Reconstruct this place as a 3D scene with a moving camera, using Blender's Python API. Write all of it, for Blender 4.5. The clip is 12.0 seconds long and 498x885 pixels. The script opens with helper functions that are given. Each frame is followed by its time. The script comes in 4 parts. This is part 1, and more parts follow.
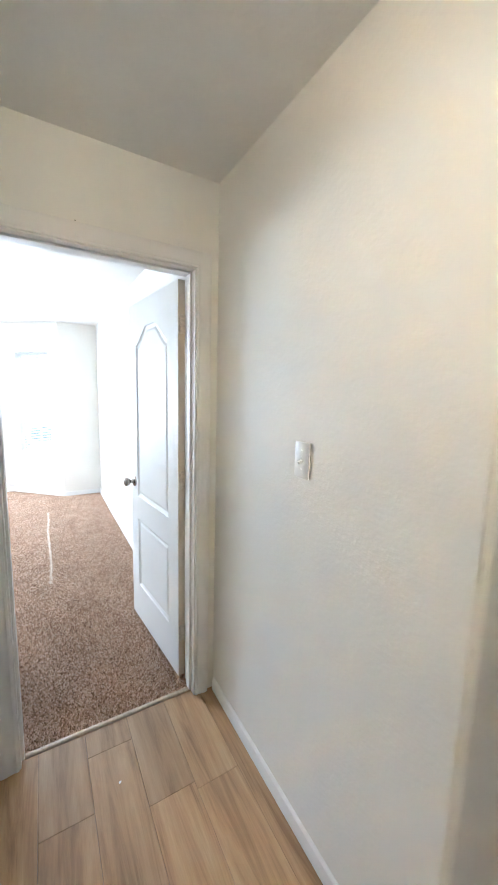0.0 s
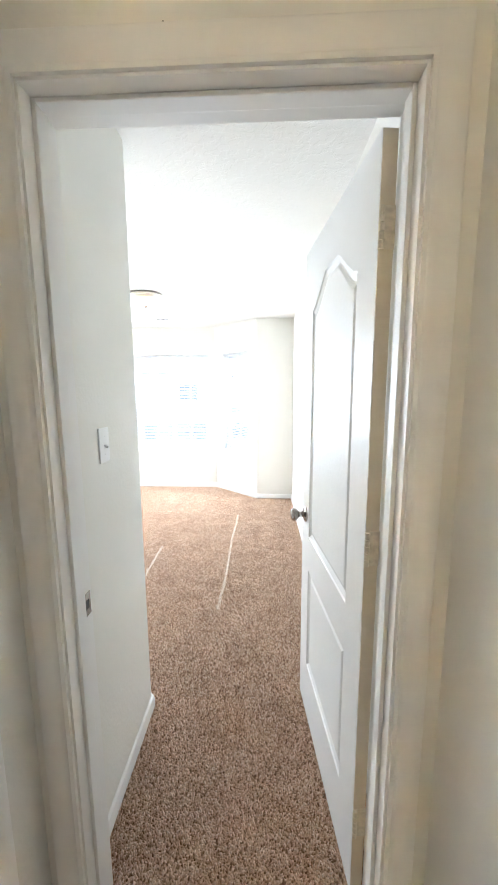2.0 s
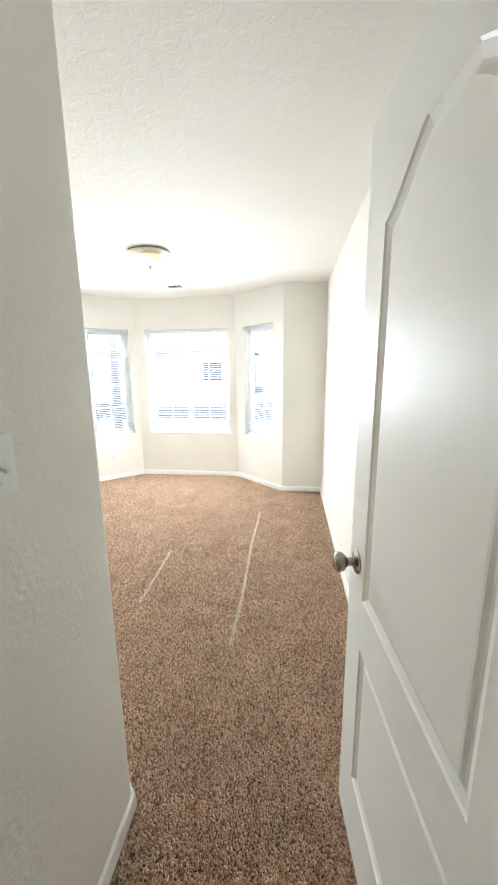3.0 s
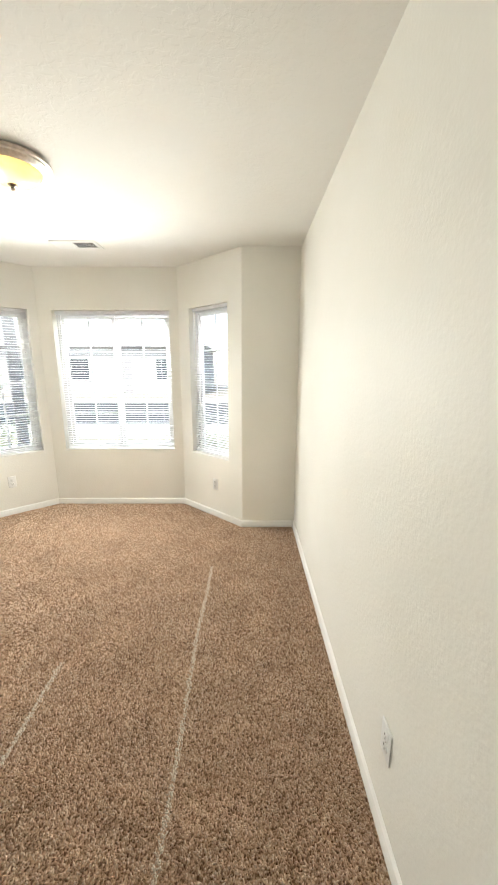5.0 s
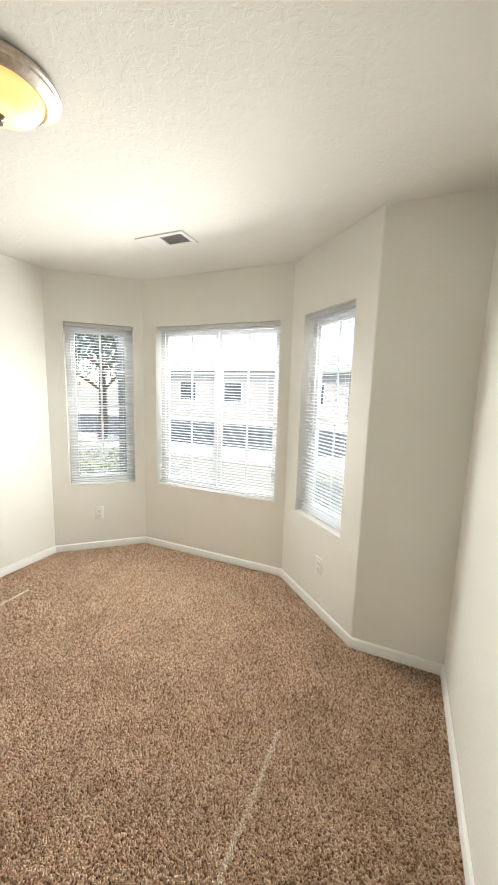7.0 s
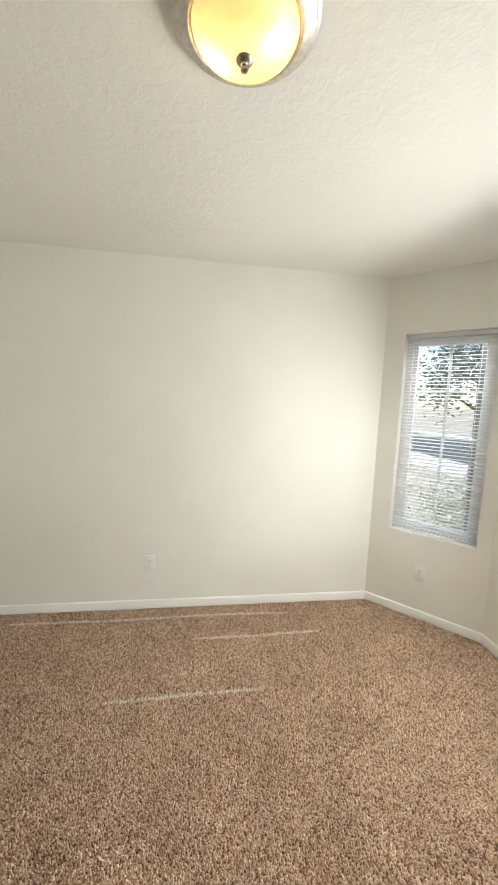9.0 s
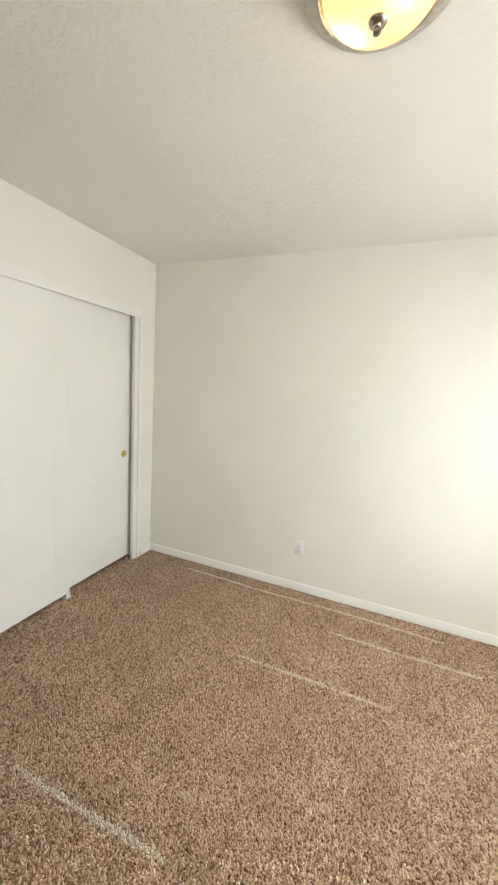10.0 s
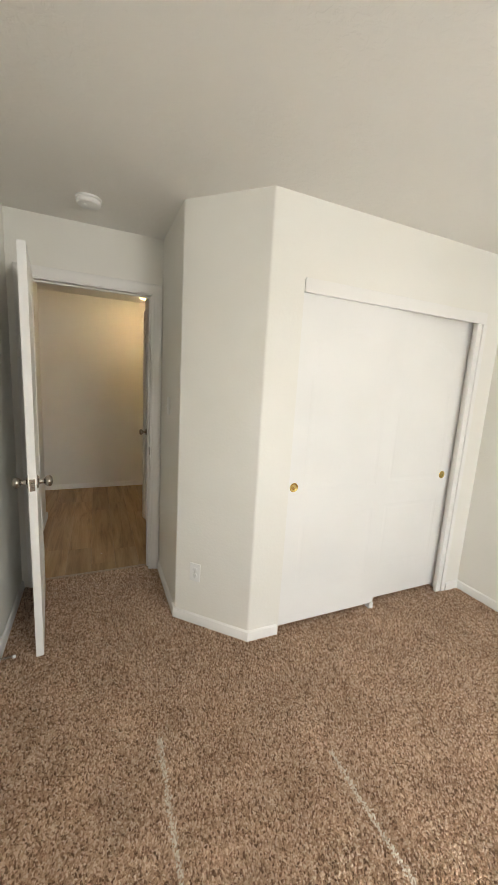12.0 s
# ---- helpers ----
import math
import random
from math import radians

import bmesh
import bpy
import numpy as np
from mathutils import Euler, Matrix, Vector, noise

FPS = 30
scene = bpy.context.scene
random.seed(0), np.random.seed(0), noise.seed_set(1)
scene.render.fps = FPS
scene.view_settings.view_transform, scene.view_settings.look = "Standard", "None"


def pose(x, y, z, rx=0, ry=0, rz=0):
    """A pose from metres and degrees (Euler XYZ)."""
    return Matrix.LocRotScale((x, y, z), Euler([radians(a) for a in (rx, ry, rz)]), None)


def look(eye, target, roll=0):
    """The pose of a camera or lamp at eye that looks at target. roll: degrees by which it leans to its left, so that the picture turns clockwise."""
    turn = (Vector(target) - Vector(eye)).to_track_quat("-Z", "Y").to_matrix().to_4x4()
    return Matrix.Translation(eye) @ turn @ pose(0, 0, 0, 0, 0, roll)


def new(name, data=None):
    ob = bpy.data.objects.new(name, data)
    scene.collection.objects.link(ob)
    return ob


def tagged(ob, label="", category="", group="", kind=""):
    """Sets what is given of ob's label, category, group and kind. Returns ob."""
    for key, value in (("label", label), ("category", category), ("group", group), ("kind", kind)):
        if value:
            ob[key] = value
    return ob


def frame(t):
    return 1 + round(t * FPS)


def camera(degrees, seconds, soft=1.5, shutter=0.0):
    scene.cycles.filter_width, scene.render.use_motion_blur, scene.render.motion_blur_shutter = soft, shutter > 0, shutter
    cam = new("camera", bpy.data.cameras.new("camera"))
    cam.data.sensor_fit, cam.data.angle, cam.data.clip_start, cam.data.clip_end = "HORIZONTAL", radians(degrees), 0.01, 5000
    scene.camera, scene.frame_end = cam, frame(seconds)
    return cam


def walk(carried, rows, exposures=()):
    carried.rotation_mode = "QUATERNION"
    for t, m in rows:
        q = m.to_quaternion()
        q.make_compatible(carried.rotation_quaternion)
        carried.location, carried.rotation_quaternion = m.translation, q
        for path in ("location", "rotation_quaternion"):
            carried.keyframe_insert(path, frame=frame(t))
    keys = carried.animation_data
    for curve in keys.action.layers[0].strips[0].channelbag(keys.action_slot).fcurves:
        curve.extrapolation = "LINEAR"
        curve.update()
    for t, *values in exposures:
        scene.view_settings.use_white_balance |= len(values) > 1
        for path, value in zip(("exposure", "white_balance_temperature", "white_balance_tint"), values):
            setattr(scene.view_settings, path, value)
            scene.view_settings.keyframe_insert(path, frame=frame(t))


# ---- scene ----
cam = camera(70.5, 12.0)
walk(cam, [
    (0, look((-0.226, -1.506, 1.521), (0.780, 0.201, 1.248), 1.5)),
    (0.5, look((-0.054, -1.312, 1.511), (0.573, 0.561, 1.197), 1.6)),
    (1, pose(0.088, -1.160, 1.483, 79.66, -0.33, -3.28)),
    (1.5, pose(0.123, -0.999, 1.488, 80.41, -0.04, 5.10)),
    (2, pose(0.085, -0.716, 1.482, 81.67, 0.34, 2.30)),
    (2.5, pose(0.083, -0.433, 1.485, 79.92, 0.51, 2.13)),
    (3, pose(0.076, -0.145, 1.475, 78.37, 0.57, 6.45)),
    (3.5, pose(0.043, 0.168, 1.477, 78.95, 1.01, 3.00)),
    (5.5, pose(0.064, 1.263, 1.458, 77.90, -0.06, -0.22)),
    (6, pose(0.150, 1.590, 1.479, 80.55, -2.25, 7.57)),
    (6.5, pose(0.185, 1.819, 1.484, 81.16, -1.80, 14.54)),
    (8.5, pose(-0.025, 2.659, 1.489, 82.71, -3.02, 67.05)),
    (9, pose(-0.129, 2.759, 1.501, 83.46, -2.31, 81.77)),
    (9.5, pose(-0.157, 2.865, 1.490, 81.53, -4.08, 96.97)),
    (10, pose(-0.128, 2.985, 1.489, 81.22, -3.63, 112.51)),
    (10.5, pose(-0.118, 3.033, 1.511, 82.05, -1.99, 121.19)),
    (11, pose(-0.113, 3.038, 1.504, 82.15, -2.27, 130.89)),
    (11.5, pose(-0.070, 2.920, 1.493, 81.00, -2.38, 143.32)),
    (12, pose(-0.002, 2.761, 1.490, 80.35, -3.32, 156.80)),
], exposures=[(0, 3.7, 5000, 11), (0.9, 3.7, 5450, 11), (1.7, 3.7, 5450, 11), (2.4, 3.45, 5250, 11), (2.9, 3.1, 5700, 9), (3.5, 2.85, 6400, 9), (5.5, 2.4, 6500, 9), (6.5, 2.25, 6500, 9), (8.5, 1.75, 6500, 9), (9.5, 1.9, 6500, 9), (11.0, 2.1, 6500, 10), (12.0, 2.2, 6500, 12)])

# ---- light ----
world = bpy.data.worlds.new("daylight")
scene.world = world
world.use_nodes = True
wn = world.node_tree
sky = wn.nodes.new("ShaderNodeTexSky")
sky.sky_type, sky.sun_disc = "NISHITA", False
sky.sun_elevation, sky.sun_rotation = radians(52), radians(200)
wn.links.new(sky.outputs[0], wn.nodes["Background"].inputs[0])
wn.nodes["Background"].inputs[1].default_value = 0.10

sun_data = bpy.data.lights.new("sun", "SUN")
sun_data.energy, sun_data.angle, sun_data.color = 2.0, radians(12), (1.0, 0.95, 0.87)
sun = new("sun", sun_data)
sun.matrix_world = look((0, 0, 10), (0 + 0.34, 0.94, 10 - 1.28))


def sky_lamp(x, y, yaw, w, watts):
    """The sky's light through a window, as an added area lamp just inside the room that looks down into it."""
    d = bpy.data.lights.new("added_window_light", "AREA")
    d.shape, d.size, d.size_y, d.energy, d.color = "RECTANGLE", w, 0.95, watts, (0.96, 0.965, 0.91)
    d.spread = radians(168)
    ob = new("added_window_light", d)
    ob.matrix_world = pose(x, y, 1.42, 73, 0, yaw)


# bay front, left and right windows
sky_lamp(-1.307, 4.48, 180, 1.0, 9.2)
sky_lamp(-2.185, 4.24, 223.3, 0.52, 0.55)
sky_lamp(-0.425, 4.23, 137.2, 0.52, 1.4)


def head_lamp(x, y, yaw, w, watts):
    """An added area lamp for the high sky, just outside the opening's head, that lights blind and reveal."""
    d = bpy.data.lights.new("blind_fill_lamp", "AREA")
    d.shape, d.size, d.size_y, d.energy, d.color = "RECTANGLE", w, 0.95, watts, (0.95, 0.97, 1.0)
    ob = new("blind_fill_lamp", d)
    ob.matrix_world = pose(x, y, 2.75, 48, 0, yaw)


# unseen fill lamps over the three windows, added to brighten slats and reveals
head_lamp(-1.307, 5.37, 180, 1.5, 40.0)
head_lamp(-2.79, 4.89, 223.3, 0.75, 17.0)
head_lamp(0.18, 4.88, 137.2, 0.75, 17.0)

BULB_WATTS = 0.85
HALL_WATTS = 13.0


def bulb_light(name, x, y, z, watts, color):
    d = bpy.data.lights.new(name, "POINT")
    d.energy, d.color, d.shadow_soft_size = watts, color, 0.04
    ob = new(name, d)
    ob.location = (x, y, z)
    return ob


WARM = (1.0, 0.84, 0.56)
HALL_WARM = (1.0, 0.76, 0.46)

# ---- plan ----
ZC = 2.415                      # ceiling
XR, XL = 0.480, -2.592          # right and left walls
YB, YW = 4.044, 4.633           # bay stub, bay front
XRS, XRC, XLC, YLS = -0.002, -0.638, -2.026, 4.098
YC, XA, XP, YP = 1.095, -0.798, -0.443, 0.740   # closet wall, angled wall, passage wall
D0, D1, DH = -0.365, 0.371, 2.045               # bedroom doorway
WALL_Y = 0.12                   # room face of the door wall
HXL = -0.462                    # hall's left wall
HR_END, HL_END, HFAR = -1.20, -1.03, -2.18
WIN_B, WIN_T = 0.601, 2.017
T = 0.14


# ---- materials ----
def material(name):
    m = bpy.data.materials.new(name)
    m.use_nodes = True
    nt = m.node_tree
    return m, nt, nt.nodes["Principled BSDF"]


def node(nt, kind, **values):
    n = nt.nodes.new(kind)
    for k, v in values.items():
        n.inputs[k.replace("_", " ")].default_value = v
    return n


def position(nt):
    return nt.nodes.new("ShaderNodeNewGeometry").outputs["Position"]


def ramp(nt, fac, stops):
    r = nt.nodes.new("ShaderNodeValToRGB")
    e = r.color_ramp.elements
    while len(e) < len(stops):
        e.new(0.5)
    for el, (p, c) in zip(e, stops):
        el.position, el.color = p, (*c, 1)
    nt.links.new(fac, r.inputs[0])
    return r.outputs[0]


def bump(nt, height, strength, distance, after=None):
    b = node(nt, "ShaderNodeBump", Strength=strength, Distance=distance)
    nt.links.new(height, b.inputs["Height"])
    if after is not None:
        nt.links.new(after, b.inputs["Normal"])
    return b.outputs[0]


def paint(name, a, b, rough, peel=0.25, scale=90.0, dirt=0.0):
    """Wall or trim paint: roller stipple and a slight unevenness of tone."""
    m, nt, p = material(name)
    pos = position(nt)
    big = node(nt, "ShaderNodeTexNoise", Scale=1.7, Detail=4.0)
    nt.links.new(pos, big.inputs["Vector"])
    col = ramp(nt, big.outputs[0], [(0.35, a), (0.65, b)])
    if dirt:
        spot = node(nt, "ShaderNodeTexNoise", Scale=9.0, Detail=8.0, Roughness=0.75)
        nt.links.new(pos, spot.inputs["Vector"])
        msk = ramp(nt, spot.outputs[0], [(0.60, (0, 0, 0)), (0.78, (dirt,) * 3)])
        mx = nt.nodes.new("ShaderNodeMixRGB")
        nt.links.new(msk, mx.inputs[0])
        nt.links.new(col, mx.inputs[1])
        mx.inputs[2].default_value = (0.45, 0.40, 0.33, 1)
        col = mx.outputs[0]
    nt.links.new(col, p.inputs["Base Color"])
    fine = node(nt, "ShaderNodeTexNoise", Scale=scale, Detail=3.0)
    nt.links.new(pos, fine.inputs["Vector"])
    nt.links.new(bump(nt, fine.outputs[0], peel, 0.003), p.inputs["Normal"])
    r = nt.nodes.new("ShaderNodeMapRange")
    r.inputs["To Min"].default_value, r.inputs["To Max"].default_value = rough - 0.08, rough + 0.08
    nt.links.new(big.outputs[0], r.inputs["Value"])
    nt.links.new(r.outputs[0], p.inputs["Roughness"])
    return m


M_WALL = paint("wall_paint", (0.79, 0.775, 0.715), (0.825, 0.81, 0.755), 0.6, 0.35, 70.0)
M_TRIM = paint("trim_paint", (0.80, 0.79, 0.755), (0.84, 0.83, 0.80), 0.5, 0.10, 40.0, 0.10)
M_DOOR = paint("door_paint", (0.80, 0.795, 0.77), (0.84, 0.835, 0.81), 0.50, 0.12, 55.0, 0.06)
M_PLATE = paint("white_plastic", (0.80, 0.80, 0.78), (0.84, 0.84, 0.82), 0.3, 0.02, 30.0)
M_VINYL = paint("window_vinyl", (0.84, 0.84, 0.84), (0.87, 0.87, 0.87), 0.35, 0.02, 30.0)
M_EDGE = paint("worn_door_edge", (0.66, 0.57, 0.43), (0.72, 0.65, 0.52), 0.55, 0.2, 60.0, 0.2)


def ceiling_material():
    m, nt, p = material("knockdown_ceiling")
    pos = position(nt)
    p.inputs["Roughness"].default_value = 0.75
    big = node(nt, "ShaderNodeTexNoise", Scale=1.3, Detail=3.0)
    nt.links.new(pos, big.inputs["Vector"])
    nt.links.new(ramp(nt, big.outputs[0], [(0.3, (0.79, 0.775, 0.73)), (0.7, (0.83, 0.815, 0.77))]), p.inputs["Base Color"])
    flat = node(nt, "ShaderNodeTexNoise", Scale=28.0, Detail=4.0, Roughness=0.55, Distortion=0.6)
    nt.links.new(pos, flat.inputs["Vector"])
    h = ramp(nt, flat.outputs[0], [(0.46, (0, 0, 0)), (0.56, (1, 1, 1))])
    b = bump(nt, h, 0.20, 0.004)
    fine = node(nt, "ShaderNodeTexNoise", Scale=160.0, Detail=3.0)
    nt.links.new(pos, fine.inputs["Vector"])
    nt.links.new(bump(nt, fine.outputs[0], 0.15, 0.002, b), p.inputs["Normal"])
    return m


M_CEIL = ceiling_material()


def carpet_material(name, per_tuft):
    m, nt, p = material(name)
    p.inputs["Roughness"].default_value = 0.95
    p.inputs["Specular IOR Level"].default_value = 0.1
    geo = nt.nodes.new("ShaderNodeNewGeometry")
    pos = geo.outputs["Position"]
    big = node(nt, "ShaderNodeTexNoise", Scale=5.0, Detail=5.0, Roughness=0.6)
    nt.links.new(pos, big.inputs["Vector"])
    if per_tuft:
        clump = node(nt, "ShaderNodeTexNoise", Scale=90.0, Detail=2.0, Roughness=0.6)
        nt.links.new(pos, clump.inputs["Vector"])
        wide = nt.nodes.new("ShaderNodeMapRange")
        wide.inputs["From Min"].default_value, wide.inputs["From Max"].default_value = 0.30, 0.70
        nt.links.new(clump.outputs[0], wide.inputs["Value"])
        both = nt.nodes.new("ShaderNodeMix")
        both.inputs[0].default_value = 0.28
        nt.links.new(geo.outputs["Random Per Island"], both.inputs[2])
        nt.links.new(wide.outputs[0], both.inputs[3])
        fac = both.outputs[0]
    else:
        v = node(nt, "ShaderNodeTexNoise", Scale=170.0, Detail=3.0)
        nt.links.new(pos, v.inputs["Vector"])
        fac = v.outputs[0]
    col = ramp(nt, fac, [(0.12, (0.19, 0.112, 0.070)), (0.36, (0.46, 0.29, 0.188)), (0.58, (0.72, 0.505, 0.352)), (0.88, (0.92, 0.75, 0.585))])
    tone = ramp(nt, big.outputs[0], [(0.34, (0.80, 0.79, 0.78)), (0.66, (1.0, 1.0, 1.0))])
    mx = nt.nodes.new("ShaderNodeMixRGB")
    mx.blend_type = "MULTIPLY"
    mx.inputs[0].default_value = 1.0
    nt.links.new(col, mx.inputs[1])
    nt.links.new(tone, mx.inputs[2])
    nt.links.new(mx.outputs[0], p.inputs["Base Color"])
    return m


M_CARPET = carpet_material("carpet_backing", False)
M_TUFT = carpet_material("carpet_pile", True)


def vinyl_plank():
    m, nt, p = material("oak_vinyl_plank")
    geo = nt.nodes.new("ShaderNodeNewGeometry")
    info = nt.nodes.new("ShaderNodeObjectInfo")
    off = nt.nodes.new("ShaderNodeVectorMath")
    off.operation = "MULTIPLY_ADD"
    comb = nt.nodes.new("ShaderNodeCombineXYZ")
    for i in range(3):
        nt.links.new(info.outputs["Random"], comb.inputs[i])
    nt.links.new(comb.outputs[0], off.inputs[0])
    off.inputs[1].default_value = (37, 53, 11)
    nt.links.new(geo.outputs["Position"], off.inputs[2])
    mp = nt.nodes.new("ShaderNodeMapping")
    mp.inputs["Scale"].default_value = (10, 0.8, 10)
    nt.links.new(off.outputs[0], mp.inputs[0])
    grain = node(nt, "ShaderNodeTexNoise", Scale=1.6, Detail=9.0, Roughness=0.62, Distortion=0.9)
    nt.links.new(mp.outputs[0], grain.inputs["Vector"])
    fine = node(nt, "ShaderNodeTexNoise", Scale=9.0, Detail=6.0, Roughness=0.7)
    nt.links.new(mp.outputs[0], fine.inputs["Vector"])
    c1 = ramp(nt, grain.outputs[0], [(0.26, (0.19, 0.11, 0.052)), (0.48, (0.44, 0.285, 0.145)), (0.72, (0.56, 0.395, 0.225))])
    c2 = ramp(nt, fine.outputs[0], [(0.3, (0.78, 0.75, 0.72)), (0.6, (1, 1, 1))])
    mx = nt.nodes.new("ShaderNodeMixRGB")
    mx.blend_type = "MULTIPLY"
    mx.inputs[0].default_value = 0.55
    nt.links.new(c1, mx.inputs[1])
    nt.links.new(c2, mx.inputs[2])
    tone = nt.nodes.new("ShaderNodeHueSaturation")
    mr = nt.nodes.new("ShaderNodeMapRange")
    mr.inputs["To Min"].default_value, mr.inputs["To Max"].default_value = 0.82, 1.16
    nt.links.new(info.outputs["Random"], mr.inputs["Value"])
    nt.links.new(mr.outputs[0], tone.inputs["Value"])
    nt.links.new(mx.outputs[0], tone.inputs["Color"])
    nt.links.new(tone.outputs[0], p.inputs["Base Color"])
    p.inputs["Roughness"].default_value = 0.42
    nt.links.new(bump(nt, fine.outputs[0], 0.12, 0.002), p.inputs["Normal"])
    return m


M_PLANK = vinyl_plank()


def metal(name, color, rough, metallic=1.0):
    m, nt, p = material(name)
    n = node(nt, "ShaderNodeTexNoise", Scale=60.0, Detail=4.0)
    nt.links.new(position(nt), n.inputs["Vector"])
    dark = tuple(c * 0.8 for c in color)
    nt.links.new(ramp(nt, n.outputs[0], [(0.35, dark), (0.6, color)]), p.inputs["Base Color"])
    p.inputs["Metallic"].default_value, p.inputs["Roughness"].default_value = metallic, rough
    return m


M_NICKEL = metal("brushed_nickel", (0.40, 0.365, 0.32), 0.27)
M_PAN = metal("satin_nickel_rim", (0.66, 0.62, 0.56), 0.42)
M_BRASS = metal("polished_brass", (0.83, 0.62, 0.22), 0.2)
M_STEEL = metal("painted_hinge_steel", (0.74, 0.68, 0.56), 0.5, 0.0)
# near-black: shade of holes put into the colour, also the dark nail
M_DARK = metal("recess_shade_and_nail", (0.03, 0.03, 0.03), 0.7, 0.0)
M_RUBBER = metal("subfloor", (0.30, 0.27, 0.23), 0.8, 0.0)
M_STRIP = metal("transition_strip", (0.50, 0.40, 0.29), 0.4, 0.2)


def glass_material():
    m, nt, p = material("window_glass")
    p.inputs["Base Color"].default_value = (0.97, 0.985, 0.98, 1)
    p.inputs["Transmission Weight"].default_value = 1.0
    p.inputs["Roughness"].default_value = 0.0
    p.inputs["IOR"].default_value = 1.03
    return m


M_GLASS = glass_material()


def slat_material():
    m, nt, p = material("blind_slat")
    n = node(nt, "ShaderNodeTexNoise", Scale=12.0, Detail=3.0)
    nt.links.new(position(nt), n.inputs["Vector"])
    nt.links.new(ramp(nt, n.outputs[0], [(0.3, (0.80, 0.80, 0.79)), (0.7, (0.86, 0.86, 0.86))]), p.inputs["Base Color"])
    p.inputs["Roughness"].default_value = 0.4
    glow = nt.nodes.new("ShaderNodeBsdfTranslucent")
    glow.inputs["Color"].default_value = (0.86, 0.86, 0.86, 1)
    mix = nt.nodes.new("ShaderNodeMixShader")
    mix.inputs[0].default_value = 0.35
    nt.links.new(p.outputs[0], mix.inputs[1])
    nt.links.new(glow.outputs[0], mix.inputs[2])
    nt.links.new(mix.outputs[0], nt.nodes["Material Output"].inputs["Surface"])
    return m


M_SLAT = slat_material()


def bowl_material():
    m, nt, p = material("frosted_lamp_glass")
    n = node(nt, "ShaderNodeTexNoise", Scale=9.0, Detail=5.0, Distortion=1.2)
    nt.links.new(position(nt), n.inputs["Vector"])
    c = ramp(nt, n.outputs[0], [(0.3, (0.86, 0.76, 0.55)), (0.7, (0.95, 0.88, 0.70))])
    tr = nt.nodes.new("ShaderNodeBsdfTranslucent")
    nt.links.new(c, tr.inputs["Color"])
    nt.links.new(c, p.inputs["Base Color"])
    p.inputs["Roughness"].default_value = 0.25
    mix = nt.nodes.new("ShaderNodeMixShader")
    mix.inputs[0].default_value = 0.65
    nt.links.new(p.outputs[0], mix.inputs[1])
    nt.links.new(tr.outputs[0], mix.inputs[2])
    nt.links.new(mix.outputs[0], nt.nodes["Material Output"].inputs["Surface"])
    return m


M_BOWL = bowl_material()


def bulb_material():
    m, nt, p = material("lit_bulb")
    p.inputs["Emission Color"].default_value = (1.0, 0.78, 0.45, 1)
    p.inputs["Emission Strength"].default_value = 0.8
    return m


M_BULB = bulb_material()


def rough_stuff(name, a, b, scale, rough=0.9, height=0.01):
    m, nt, p = material(name)
    n = node(nt, "ShaderNodeTexNoise", Scale=scale, Detail=8.0, Roughness=0.65)
    nt.links.new(position(nt), n.inputs["Vector"])
    nt.links.new(ramp(nt, n.outputs[0], [(0.35, a), (0.65, b)]), p.inputs["Base Color"])
    p.inputs["Roughness"].default_value = rough
    nt.links.new(bump(nt, n.outputs[0], 0.4, height), p.inputs["Normal"])
    return m


M_GROUND = rough_stuff("pale_gravel_ground", (0.22, 0.20, 0.16), (0.32, 0.29, 0.24), 3.0)
M_ROAD = rough_stuff("asphalt", (0.045, 0.045, 0.048), (0.065, 0.064, 0.062), 9.0)
M_CONCRETE = rough_stuff("concrete", (0.38, 0.37, 0.34), (0.46, 0.45, 0.42), 5.0)
M_STUCCO = rough_stuff("pale_stucco", (0.30, 0.285, 0.27), (0.35, 0.335, 0.32), 14.0)
M_ROOF = rough_stuff("grey_shingle_roof", (0.22, 0.21, 0.21), (0.30, 0.29, 0.28), 6.0)
M_BARK = rough_stuff("bark", (0.10, 0.07, 0.05), (0.16, 0.12, 0.09), 20.0)
M_LEAF = rough_stuff("leaves", (0.07, 0.085, 0.06), (0.12, 0.13, 0.10), 4.0, 0.6)
M_SHRUB = rough_stuff("pale_shrub_leaves", (0.16, 0.18, 0.12), (0.26, 0.28, 0.19), 9.0, 0.6)
M_POST = rough_stuff("grey_post_paint", (0.10, 0.10, 0.105), (0.14, 0.14, 0.14), 18.0, 0.6, 0.002)
M_FARGLASS = metal("dark_pane", (0.06, 0.07, 0.08), 0.1, 0.0)


# ---- mesh helpers ----
def finish(name, bm, mat, smooth=False):
    bmesh.ops.recalc_face_normals(bm, faces=bm.faces[:])
    me = bpy.data.meshes.new(name)
    bm.to_mesh(me)
    bm.free()
    me.materials.append(mat)
    if smooth:
        me.shade_smooth()
        me.set_sharp_from_angle(angle=radians(38))
    return me


def part(name, bm, mat, parent=None, label="", smooth=False):
    ob = new(name, finish(name, bm, mat, smooth))
    if parent is not None:
        ob.parent = parent
    if label:
        ob["label"] = label
    return ob


def structure(name, bm, mat, label, category, smooth=False):
    return tagged(part(name, bm, mat, None, "", smooth), label, category, kind="structure")


def thing(name, m, label, category, group="", kind=""):
    ob = new(name)
    ob.empty_display_size = 0.05
    ob.matrix_world = m
    return tagged(ob, label, category, group, kind)


